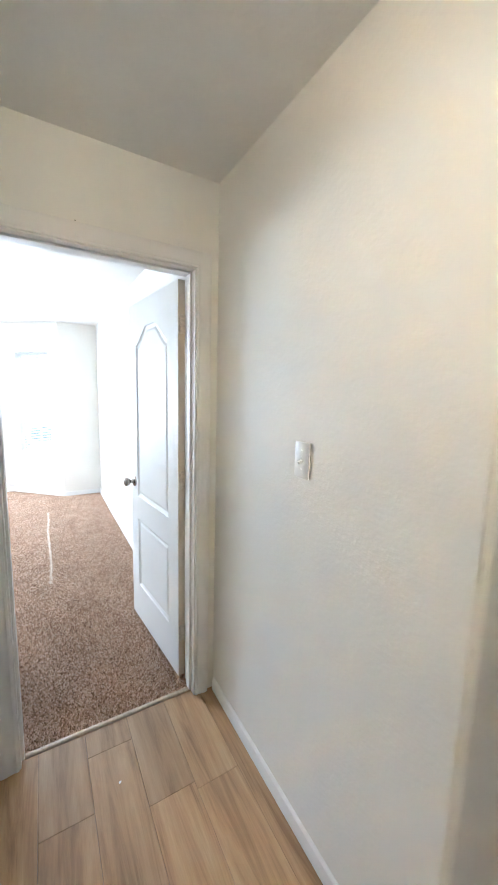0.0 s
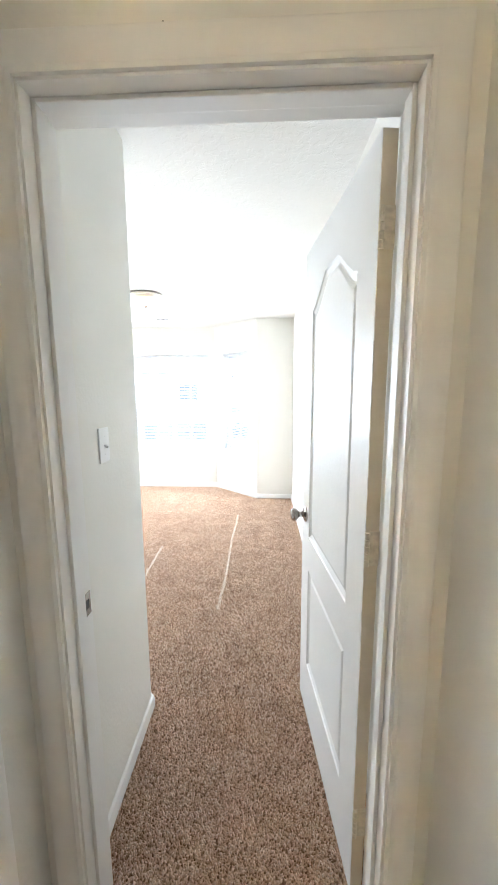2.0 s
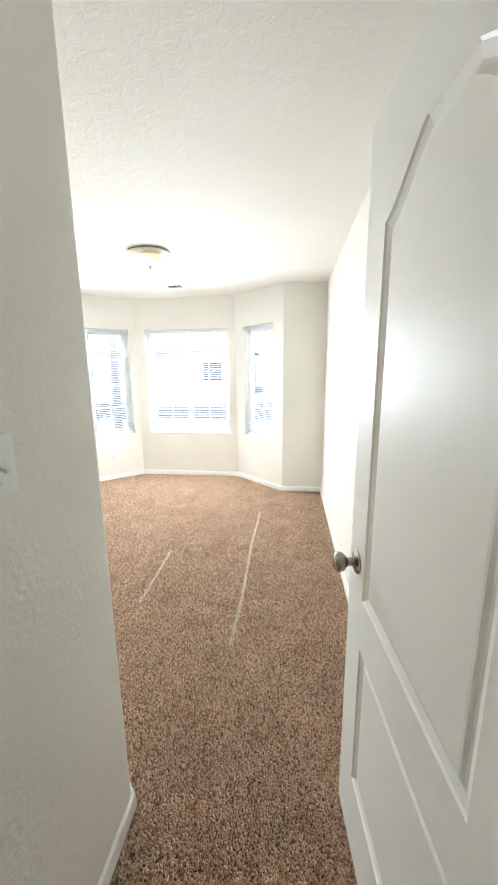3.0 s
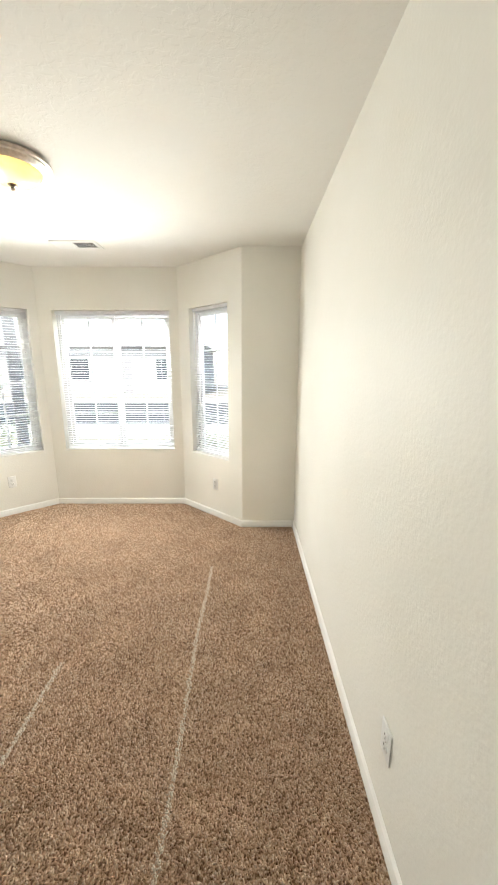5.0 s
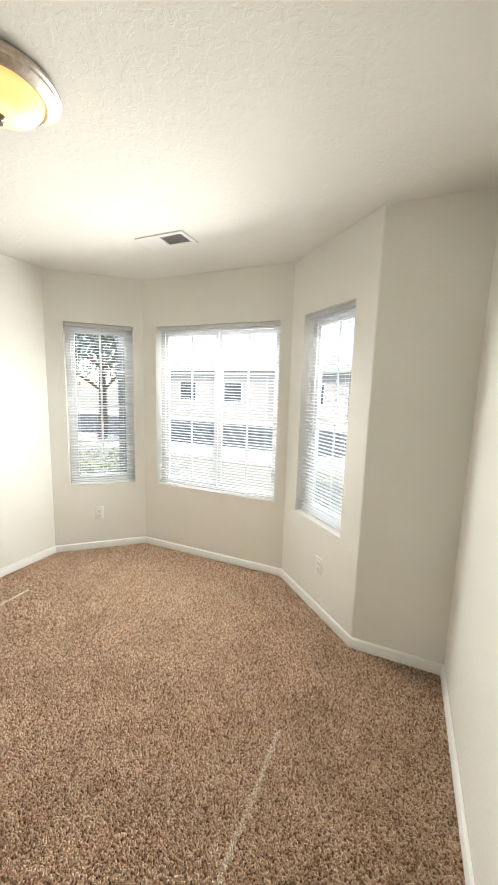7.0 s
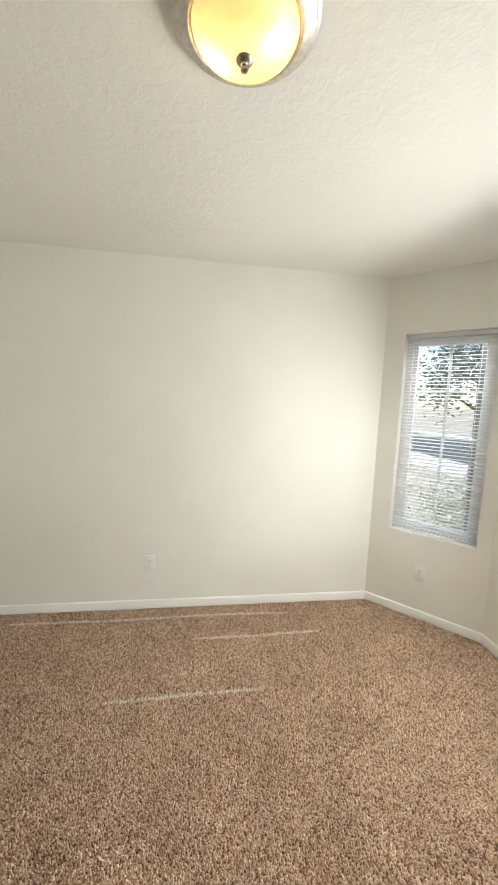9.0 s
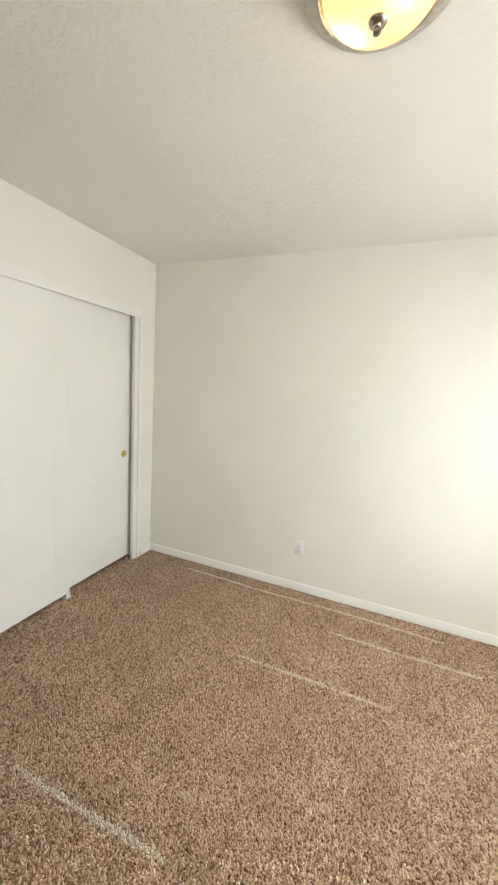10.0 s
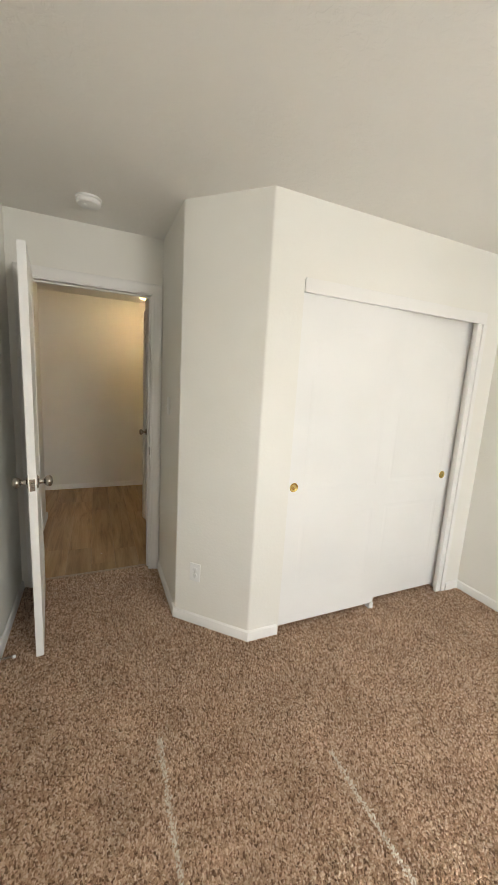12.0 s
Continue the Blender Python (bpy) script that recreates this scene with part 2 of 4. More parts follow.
def hexa(bm, lo, hi):
    """A solid between a lower and an upper ring of points."""
    n = len(lo)
    a = [bm.verts.new(p) for p in lo]
    b = [bm.verts.new(p) for p in hi]
    bm.faces.new(a[::-1])
    bm.faces.new(b)
    for i in range(n):
        bm.faces.new((a[i], a[(i + 1) % n], b[(i + 1) % n], b[i]))
    return a + b


def box(bm, x0, x1, y0, y1, z0, z1, bevel=0.0, segs=2):
    base = [(x0, y0), (x1, y0), (x1, y1), (x0, y1)]
    vs = hexa(bm, [(x, y, z0) for x, y in base], [(x, y, z1) for x, y in base])
    if bevel:
        es = list({e for v in vs for e in v.link_edges})
        bmesh.ops.bevel(bm, geom=es, offset=bevel, segments=segs, affect="EDGES", profile=0.5)
    return bm


def box_bm(*a, **k):
    return box(bmesh.new(), *a, **k)


def prism(bm, pts, z0, z1):
    hexa(bm, [(x, y, z0) for x, y in pts], [(x, y, z1) for x, y in pts])
    return bm


def lathe(profile, segs=32, axis="z", at=(0, 0, 0)):
    """Turns (radius, height) pairs about an axis."""
    bm = bmesh.new()
    rings = []
    for r, h in profile:
        ring = []
        for i in range(segs):
            a = 2 * math.pi * i / segs
            c, s = r * math.cos(a), r * math.sin(a)
            p = {"z": (c, s, h), "y": (c, h, s), "x": (h, c, s)}[axis]
            ring.append(bm.verts.new(Vector(p) + Vector(at)))
        rings.append(ring)
    for a, b in zip(rings, rings[1:]):
        for i in range(segs):
            j = (i + 1) % segs
            bm.faces.new((a[i], a[j], b[j], b[i]))
    bm.faces.new(rings[0][::-1])
    bm.faces.new(rings[-1])
    return bm


def tube(points, r, segs=8):
    bm = bmesh.new()
    rings = []
    pts = [Vector(p) for p in points]
    for i, p in enumerate(pts):
        d = (pts[min(i + 1, len(pts) - 1)] - pts[max(i - 1, 0)]).normalized()
        u = d.orthogonal().normalized()
        if rings:
            u = (last - d * last.dot(d)).normalized()
        last = u
        w = d.cross(u)
        rr = r[i] if isinstance(r, (list, tuple)) else r
        rings.append([bm.verts.new(p + u * rr * math.cos(2 * math.pi * k / segs) + w * rr * math.sin(2 * math.pi * k / segs)) for k in range(segs)])
    for a, b in zip(rings, rings[1:]):
        for i in range(segs):
            j = (i + 1) % segs
            bm.faces.new((a[i], a[j], b[j], b[i]))
    bm.faces.new(rings[0][::-1])
    bm.faces.new(rings[-1])
    return bm


# ---- walls ----
def unit(a, b):
    d = Vector((b[0] - a[0], b[1] - a[1]))
    return d.normalized()


def meet(p, d, q, e):
    """Where the line p + s d meets q + t e."""
    den = d.x * e.y - d.y * e.x
    s = ((q.x - p.x) * e.y - (q.y - p.y) * e.x) / den
    return p + d * s


def outer_chain(pts, t):
    """The inner corners of a run of walls moved outwards (to the right of the way) by t, mitred."""
    out = []
    for i, p in enumerate(pts):
        p = Vector(p)
        ds = []
        if i > 0:
            ds.append(unit(pts[i - 1], pts[i]))
        if i < len(pts) - 1:
            ds.append(unit(pts[i], pts[i + 1]))
        ns = [Vector((d.y, -d.x)) for d in ds]
        if len(ds) == 1:
            out.append(p + ns[0] * t)
        else:
            out.append(meet(p + ns[0] * t, ds[0], p + ns[1] * t, ds[1]))
    return out


def wall_run(bm, a, b, ao, bo, z0, z1, holes=()):
    """One straight wall with through openings (from, to, bottom, top) in metres along it."""
    a, b, ao, bo = Vector(a), Vector(b), Vector(ao), Vector(bo)
    d = unit(a, b)
    nrm = Vector((d.y, -d.x))
    t = (ao - a).dot(nrm)

    def quad(p, q, po, qo, lo, hi):
        prism(bm, [p, q, qo, po], lo, hi)
    cur, cur_o = a, ao
    for s0, s1, lo, hi in holes:
        p, q = a + d * s0, a + d * s1
        po, qo = p + nrm * t, q + nrm * t
        quad(cur, p, cur_o, po, z0, z1)
        if lo > z0:
            quad(p, q, po, qo, z0, lo)
        if hi < z1:
            quad(p, q, po, qo, hi, z1)
        cur, cur_o = q, qo
    quad(cur, b, cur_o, bo, z0, z1)


def rounded(prev, p, nxt, r=0.022, n=7):
    """Points of a bullnose at p."""
    p = Vector(p)
    d0, d1 = unit(prev, p), unit(p, nxt)
    ang = d0.angle(d1)
    k = r * math.tan(ang / 2)
    a, b = p - d0 * k, p + d1 * k
    side = 1 if d0.x * d1.y - d0.y * d1.x > 0 else -1
    c = a + Vector((-d0.y, d0.x)) * r * side
    va = a - c
    return [c + Matrix.Rotation(side * ang * i / n, 2) @ va for i in range(n + 1)]


ROOM = [(XR, WALL_Y), (XR, YB), (XRS, YB), (XRC, YW), (XLC, YW), (XL, YLS), (XL, YC), (XA, YC), (XP, YP), (XP, WALL_Y)]
# the way round is anticlockwise, so the outside is on the right
OUT = outer_chain(ROOM, T)


def length(a, b):
    return (Vector(b) - Vector(a)).length


BL = length(ROOM[4], ROOM[5])
BR = length(ROOM[2], ROOM[3])
CW = ROOM[3][0]
WINDOWS = {  # wall index: span along the wall
    2: (BR * (1 - 0.803), BR * (1 - 0.19)),
    3: (CW + 0.729, CW + 1.886),
    4: (BL * 0.11, BL * 0.821),
}

wall_names = ["wall_right", "wall_bay_stub", "wall_bay_right", "wall_bay_front", "wall_bay_left", "wall_left"]
for i, nm in enumerate(wall_names):
    a, b, ao, bo = ROOM[i], ROOM[i + 1], OUT[i], OUT[i + 1]
    bm = bmesh.new()
    if i == 0:
        # the hall's right wall is the same plane, behind it a bullnose at the corridor
        rr = rounded((1.5, HR_END), (XR, HR_END), (XR, 1))
        start = rr[-1]
        wall_run(bm, start, b, start + Vector((T, 0)), bo, 0, ZC)
        prism(bm, rr + [(XR + T, HR_END + 0.03)], 0, ZC)
    elif i == 1:
        rr = rounded(a, b, ROOM[3])
        wall_run(bm, a, rr[0], ao, bo, 0, ZC)
        prism(bm, rr + [bo], 0, ZC)
    elif i == 2:
        rr = rounded(ROOM[1], a, b)
        k = length(rr[-1], a)
        w0, w1 = WINDOWS[2]
        wall_run(bm, rr[-1], b, ao, bo, 0, ZC, [(w0 - k, w1 - k, WIN_B, WIN_T)])
    else:
        hl = [(*WINDOWS[i], WIN_B, WIN_T)] if i in WINDOWS else []
        wall_run(bm, a, b, ao, bo, 0, ZC, hl)
    structure(nm, bm, M_WALL, "off-white painted drywall wall with rounded corners", "wall")

# closet wall, angled wall, passage wall
CLO0, CLO1, CLOT = -0.998, -2.405, 2.03
bm = bmesh.new()
prism(bm, [(XL, YC), (CLO1, YC), (CLO1, YC - 0.12), (XL, YC - 0.12)], 0, ZC)
prism(bm, [(CLO1, YC), (CLO0, YC), (CLO0, YC - 0.12), (CLO1, YC - 0.12)], CLOT, ZC)
rr1 = rounded(ROOM[6], ROOM[7], ROOM[8])
rr2 = rounded(ROOM[7], ROOM[8], ROOM[9])
prism(bm, [(CLO0, YC), tuple(rr1[0]), (XA, YC - 0.12), (CLO0, YC - 0.12)], 0, ZC)
prism(bm, rr1 + [(XA, YC - 0.12)], 0, ZC)
structure("wall_closet", bm, M_WALL, "off-white painted drywall wall round a sliding-door closet", "wall")
bm = bmesh.new()
prism(bm, [rr1[-1], rr2[0], (XP - 0.1, YP - 0.04), (XA, YC - 0.12)], 0, ZC)
structure("wall_angled", bm, M_WALL, "narrow angled off-white drywall wall", "wall")
bm = bmesh.new()
prism(bm, rr2 + [(XP - 0.1, YP - 0.04)], 0, ZC)
prism(bm, [rr2[-1], (XP, WALL_Y), (XP - 0.1, WALL_Y), (XP - 0.1, YP - 0.04)], 0, ZC)
structure("wall_passage", bm, M_WALL, "off-white drywall wall of the entry passage", "wall")

# wall with the bedroom doorway
bm = bmesh.new()
J = 0.018
wall_run(bm, (XR, WALL_Y), (HXL - 0.1, WALL_Y), (XR, 0), (HXL - 0.1, 0), 0, ZC,
         [(XR - D1 - J, XR - D0 + J, -0.001, DH + J)])
structure("wall_doorway", bm, M_WALL, "cream drywall wall with the bedroom doorway", "wall")

# hall and corridor
LD0, LD1 = -0.185, -0.925      # closed door in the hall's left wall
bm = bmesh.new()
rl = rounded((HXL, 0), (HXL, HL_END), (-1.5, HL_END))
prism(bm, [(HXL, 0), (HXL, LD0 + J), (HXL - 0.12, LD0 + J), (HXL - 0.12, 0)], 0, ZC)
prism(bm, [(HXL, LD0 + J), (HXL, LD1 - J), (HXL - 0.12, LD1 - J), (HXL - 0.12, LD0 + J)], DH + J, ZC)
prism(bm, [(HXL, LD1 - J), rl[0], (HXL - 0.12, HL_END + 0.05), (HXL - 0.12, LD1 - J)], 0, ZC)
prism(bm, rl + [(HXL - 0.12, HL_END + 0.05)], 0, ZC)
prism(bm, [rl[-1], (-2.2, HL_END), (-2.2, HL_END + 0.05), (HXL - 0.12, HL_END + 0.05)], 0, ZC)
structure("wall_hall_left", bm, M_WALL, "cream drywall hall wall with a closed door", "wall")
bm = bmesh.new()
box(bm, XR + 0.0215, 2.4, HR_END, HR_END + 0.03, 0, ZC)
structure("wall_corridor_right", bm, M_WALL, "cream drywall corridor wall", "wall")
structure("wall_corridor_far", box_bm(-2.2, 2.4, HFAR - 0.12, HFAR, 0, ZC), M_WALL, "cream drywall corridor wall", "wall")
structure("wall_corridor_end_left", box_bm(-2.32, -2.2, HFAR - 0.12, HL_END + 0.05, 0, ZC), M_WALL, "cream drywall corridor end wall", "wall")
structure("wall_corridor_end_right", box_bm(2.4, 2.52, HFAR - 0.12, HR_END + 0.03, 0, ZC), M_WALL, "cream drywall corridor end wall", "wall")
# the closet's and the side room's plain closing walls
bm = bmesh.new()
box(bm, XL, XP - 0.1, 0.30, 0.36, 0, ZC)
box(bm, XL - 0.06, XL, 0.30, YC - 0.12, 0, ZC)
structure("wall_closet_back", bm, M_WALL, "plain drywall closet back", "wall")
bm = bmesh.new()
box(bm, HXL - 0.5, HXL - 0.45, HL_END + 0.05, 0.30, 0, ZC)
structure("wall_side_room", bm, M_WALL, "plain drywall behind the closed hall door", "wall")

# ceiling over everything
bm = bmesh.new()
prism(bm, [(OUT[0][0], WALL_Y)] + [tuple(p) for p in OUT[1:6]] + [(OUT[5][0], WALL_Y)], ZC, ZC + 0.15)
box(bm, -2.8, 2.6, HFAR - 0.2, WALL_Y, ZC, ZC + 0.15)
structure("ceiling", bm, M_CEIL, "off-white knockdown-textured ceiling", "ceiling")

# slab and carpet base
bm = bmesh.new()
box(bm, -2.8, 2.6, HFAR - 0.2, 0.05, -0.20, -0.012)
prism(bm, [(OUT[0][0], 0.05)] + [tuple(p) for p in OUT[1:6]] + [(OUT[5][0], 0.05)], -0.20, -0.012)
structure("floor_slab", bm, M_RUBBER, "concrete slab under the floor coverings", "floor")
INNER = [(XR, 0.055), (XR, YB), (XRS, YB), (XRC, YW), (XLC, YW), (XL, YLS), (XL, 0.36), (XP - 0.1, 0.36), (XP, 0.36), (XP, 0.055)]
bm = prism(bmesh.new(), INNER, -0.012, -0.006)
carpet = structure("floor", bm, M_CARPET, "brown speckled cut-pile bedroom carpet", "carpet")


# ---- trim ----
def board(pts, h=0.062, d=0.013):
    """A moulded baseboard along a run of points with the room on the left of the way."""
    prof = [(0, 0), (d, 0), (d, h * 0.72), (d * 0.8, h * 0.80), (d * 0.8, h * 0.86), (d * 0.45, h * 0.95), (d * 0.2, h), (0, h)]
    bm = bmesh.new()
    rows = []
    for off, z in prof:
        line = outer_chain(pts, -off)
        rows.append([bm.verts.new((p.x, p.y, z)) for p in line])
    n = len(prof)
    for i in range(n):
        a, b = rows[i], rows[(i + 1) % n]
        for j in range(len(pts) - 1):
            bm.faces.new((a[j], a[j + 1], b[j + 1], b[j]))
    bm.faces.new([r[0] for r in rows])
    bm.faces.new([r[-1] for r in rows][::-1])
    return bm


RUNS = [
    [(XR, WALL_Y + 0.012), ROOM[1]],
    [ROOM[1], ROOM[2], ROOM[3], ROOM[4], ROOM[5], ROOM[6], (CLO1 - 0.045, YC)],
    [(CLO0 + 0.01, YC), ROOM[7], ROOM[8], (XP, WALL_Y + 0.012)],
    [(1.6, HR_END), (XR, HR_END), (XR, -0.016)], [(HXL, -0.016), (HXL, LD0 + 0.07)],
    [(HXL, LD1 - 0.07), (HXL, HL_END), (-1.5, HL_END)], [(-2.2, HFAR), (2.4, HFAR)],
]
for run in RUNS:
    structure("baseboard", board(run), M_TRIM, "white moulded wooden baseboard along the wall", "baseboard", smooth=True)


def casing(name, o0, o1, top, m, label, w=0.066):
    """A door casing: two moulded legs and a head, in the plane y = 0 of m, standing out to -y."""
    prof = [(0, 0), (0, 0.010), (0.008, 0.013), (0.016, 0.010), (0.024, 0.012), (0.040, 0.016), (w - 0.008, 0.017), (w, 0.012), (w, 0)]
    bm = bmesh.new()
    rows = []
    for off, out in prof:
        path = [(o0 - off, 0.0), (o0 - off, top + off), (o1 + off, top + off), (o1 + off, 0.0)]
        rows.append([bm.verts.new(m @ Vector((x, -out, z))) for x, z in path])
    for a, b in zip(rows, rows[1:]):
        for j in range(3):
            bm.faces.new((a[j], a[j + 1], b[j + 1], b[j]))
    for j in range(3):
        bm.faces.new((rows[0][j], rows[-1][j], rows[-1][j + 1], rows[0][j + 1]))
    bm.faces.new([r[0] for r in rows])
    bm.faces.new([r[-1] for r in rows])
    return structure(name, bm, M_TRIM, label, "door casing", smooth=True)


casing("trim_doorway_hall", D0 - 0.006, D1 + 0.006, DH + 0.006, pose(0, 0, 0), "white moulded door casing on the hall side")
casing("trim_doorway_room", -D1 - 0.006, -D0 + 0.006, DH + 0.006, pose(0, WALL_Y, 0, 0, 0, 180), "white moulded door casing on the bedroom side")
casing("trim_hall_door", LD1 - 0.006, LD0 + 0.006, DH + 0.006, pose(HXL, 0, 0, 0, 0, 90), "white moulded casing of the closed hall door")

# jambs with their stops
bm = bmesh.new()
box(bm, D0 - J, D0, -0.001, WALL_Y + 0.001, -0.01, DH + J)
box(bm, D1, D1 + J, -0.001, WALL_Y + 0.001, -0.01, DH + J)
box(bm, D0, D1, -0.001, WALL_Y + 0.001, DH, DH + J)
box(bm, D0, D0 + 0.010, 0.035, 0.075, -0.005, DH, 0.002)
box(bm, D1 - 0.010, D1, 0.035, 0.075, -0.005, DH, 0.002)
box(bm, D0 + 0.010, D1 - 0.010, 0.035, 0.075, DH - 0.010, DH, 0.002)
structure("trim_doorway_jamb", bm, M_TRIM, "white painted door jamb with stops", "door jamb")
bm = bmesh.new()
box(bm, HXL - 0.121, HXL + 0.001, LD1 - J, LD1, -0.01, DH + J)
box(bm, HXL - 0.121, HXL + 0.001, LD0, LD0 + J, -0.01, DH + J)
box(bm, HXL - 0.121, HXL + 0.001, LD1, LD0, DH, DH + J)
structure("trim_hall_door_jamb", bm, M_TRIM, "white painted jamb of the hall door", "door jamb")


# ---- doors ----
def panel_loop(x0, x1, z0, z1, arch, inset, n=14):
    """Outline of a door panel, shrunk by inset; arch raises the top with an eyebrow curve."""
    a, b, lo, hi = x0 + inset, x1 - inset, z0 + inset, z1 - inset
    pts = [(a, lo), (b, lo)]
    for i in range(n + 1):
        u = 1 - i / n
        s = 0.5 - 0.5 * math.cos(2 * math.pi * u)
        pts.append((a + (b - a) * u, hi - arch + arch * min(1.0, 1.25 * s) ** 0.8))
    return pts


def door_leaf(w, h, t, panels, depth=0.010):
    """A moulded two-panel leaf from x 0 to w, y 0 to t, z 0 to h, with panels on both faces."""
    bm = bmesh.new()
    corners = {}
    for y, sgn in ((0.0, 1), (t, -1)):
        rect = [bm.verts.new((x, y, z)) for x, z in ((0, 0), (w, 0), (w, h), (0, h))]
        corners[y] = rect
        edges = [bm.edges.new((rect[i], rect[(i + 1) % 4])) for i in range(4)]
        for x0, x1, z0, z1, arch in panels:
            prev = None
            for inset, d in ((0, 0), (0.004, 0.45), (0.012, 0.75), (0.020, 1.0), (0.026, 0.9), (0.034, 0.55), (0.040, 0.5)):
                loop = [bm.verts.new((x, y + sgn * depth * d, z)) for x, z in panel_loop(x0, x1, z0, z1, arch, inset)]
                k = len(loop)
                if prev is None:
                    edges += [bm.edges.new((loop[i], loop[(i + 1) % k])) for i in range(k)]
                else:
                    for i in range(k):
                        bm.faces.new((prev[i], prev[(i + 1) % k], loop[(i + 1) % k], loop[i]))
                prev = loop
            bm.faces.new(prev)
        bmesh.ops.triangle_fill(bm, edges=edges, use_beauty=True)
    a, b = corners[0.0], corners[t]
    for i in range(4):
        bm.faces.new((a[i], a[(i + 1) % 4], b[(i + 1) % 4], b[i]))
    return bm


PANELS = lambda w: [(0.122, w - 0.122, 0.24, 0.695, 0.0), (0.122, w - 0.122, 0.845, 1.875, 0.10)]
KNOB = [(0.0, 0.0), (0.033, 0.0), (0.033, 0.004), (0.028, 0.008), (0.014, 0.011), (0.011, 0.020), (0.012, 0.030),
        (0.020, 0.036), (0.026, 0.044), (0.028, 0.053), (0.025, 0.062), (0.016, 0.068), (0.001, 0.070)]


def knob_pair(parent, x, z, t):
    for y, s, nm in ((0, -1, "knob"), (t, 1, "knob")):
        k = part("knob", lathe([(r + 0.0005, h * s) for r, h in KNOB], 28, "y", (x, y, z)), M_NICKEL, parent, "brushed nickel round knob", True)


def hinge(parent, x, y, z, sx):
    """Butt hinge, barrel along z at x, y, with its leaf running towards sx."""
    bm = bmesh.new()
    for k in range(5):
        c = lathe([(0.0065, z - 0.045 + k * 0.018), (0.0065, z - 0.045 + k * 0.018 + 0.0165)], 12, "z", (x, y, 0))
        me = bpy.data.meshes.new("t")
        c.to_mesh(me)
        c.free()
        bm.from_mesh(me)
        bpy.data.meshes.remove(me)
    box(bm, min(x, x + sx * 0.004), max(x, x + sx * 0.004), y - 0.034, y - 0.004, z - 0.045, z + 0.045)
    return part("hinge", bm, M_STEEL, parent, "paint-splashed steel butt hinge", True)


LW = 0.722
door = thing("door_1", pose(D1 - 0.031, WALL_Y + 0.014, 0.012, 0, 0, 95.8), "white two-panel arched interior door standing open", "door", kind="structure")
leaf = part("leaf", door_leaf(LW, 2.025, 0.035, PANELS(LW)), M_DOOR, door)
leaf.location = (0.002, -0.035, 0)
edge = part("hinge_edge", box_bm(-0.0035, -0.0005, 0.001, 0.034, 0.002, 2.022), M_EDGE, leaf, "worn tan unpainted hinge edge")
knob_pair(leaf, LW - 0.065, 0.93, 0.035)
part("latch_plate", box_bm(LW, LW + 0.002, 0.006, 0.029, 0.90, 0.96, 0.0008), M_NICKEL, leaf)
part("latch_bolt", box_bm(LW + 0.002, LW + 0.012, 0.011, 0.024, 0.92, 0.94, 0.003), M_NICKEL, leaf)
for z in (0.25, 1.075, 1.825):
    hinge(door, -0.004, -0.004, z, 1)

hall_door = thing("door_2", pose(HXL - 0.002, LD1 + 0.003, 0.012, 0, 0, 90), "closed white two-panel interior door in the hall", "door", kind="structure")
HW = LD0 - LD1 - 0.006
hleaf = part("leaf", door_leaf(HW, 2.025, 0.035, PANELS(HW)), M_DOOR, hall_door)
knob_pair(hleaf, 0.062, 0.93, 0.035)
for z in (0.25, 1.075, 1.825):
    hinge(hall_door, HW + 0.002, -0.006, z, -1)

# strike plate in the jamb
strike = thing("strike_plate", pose(D0, 0.095, 0.945), "worn nickel strike plate in the door jamb", "strike plate")
bm = bmesh.new()
box(bm, 0, 0.002, -0.015, 0.018, 0.012, 0.030)
box(bm, 0, 0.002, -0.015, 0.018, -0.030, -0.012)
box(bm, 0, 0.002, -0.015, -0.008, -0.012, 0.012)
box(bm, 0, 0.002, 0.010, 0.018, -0.012, 0.012)
part("plate", bm, M_NICKEL, strike)
# no hole is cut: a black block gives its shade
part("latch_hole_shade", box_bm(-0.004, 0.0006, -0.008, 0.010, -0.012, 0.012), M_DARK, strike, "black block standing in for the shaded latch hole")

# threshold strip
bm = bmesh.new()
prof = [(0.034, 0.0), (0.036, 0.004), (0.040, 0.007), (0.052, 0.008), (0.058, 0.006), (0.060, 0.0)]
a = [bm.verts.new((D0 + 0.001, y, z - 0.004)) for y, z in prof]
b = [bm.verts.new((D1 - 0.001, y, z - 0.004)) for y, z in prof]
for i in range(len(prof)):
    j = (i + 1) % len(prof)
    bm.faces.new((a[i], a[j], b[j], b[i]))
bm.faces.new(a[::-1])
bm.faces.new(b)
structure("trim_threshold", bm, M_STRIP, "tan transition strip between vinyl planks and carpet", "threshold", True)

# ---- closet ----
CLOSET_PANELS = lambda w: [(0.10, w - 0.10, 0.24, 0.70, 0.0), (0.10, w - 0.10, 0.86, 1.80, 0.09)]


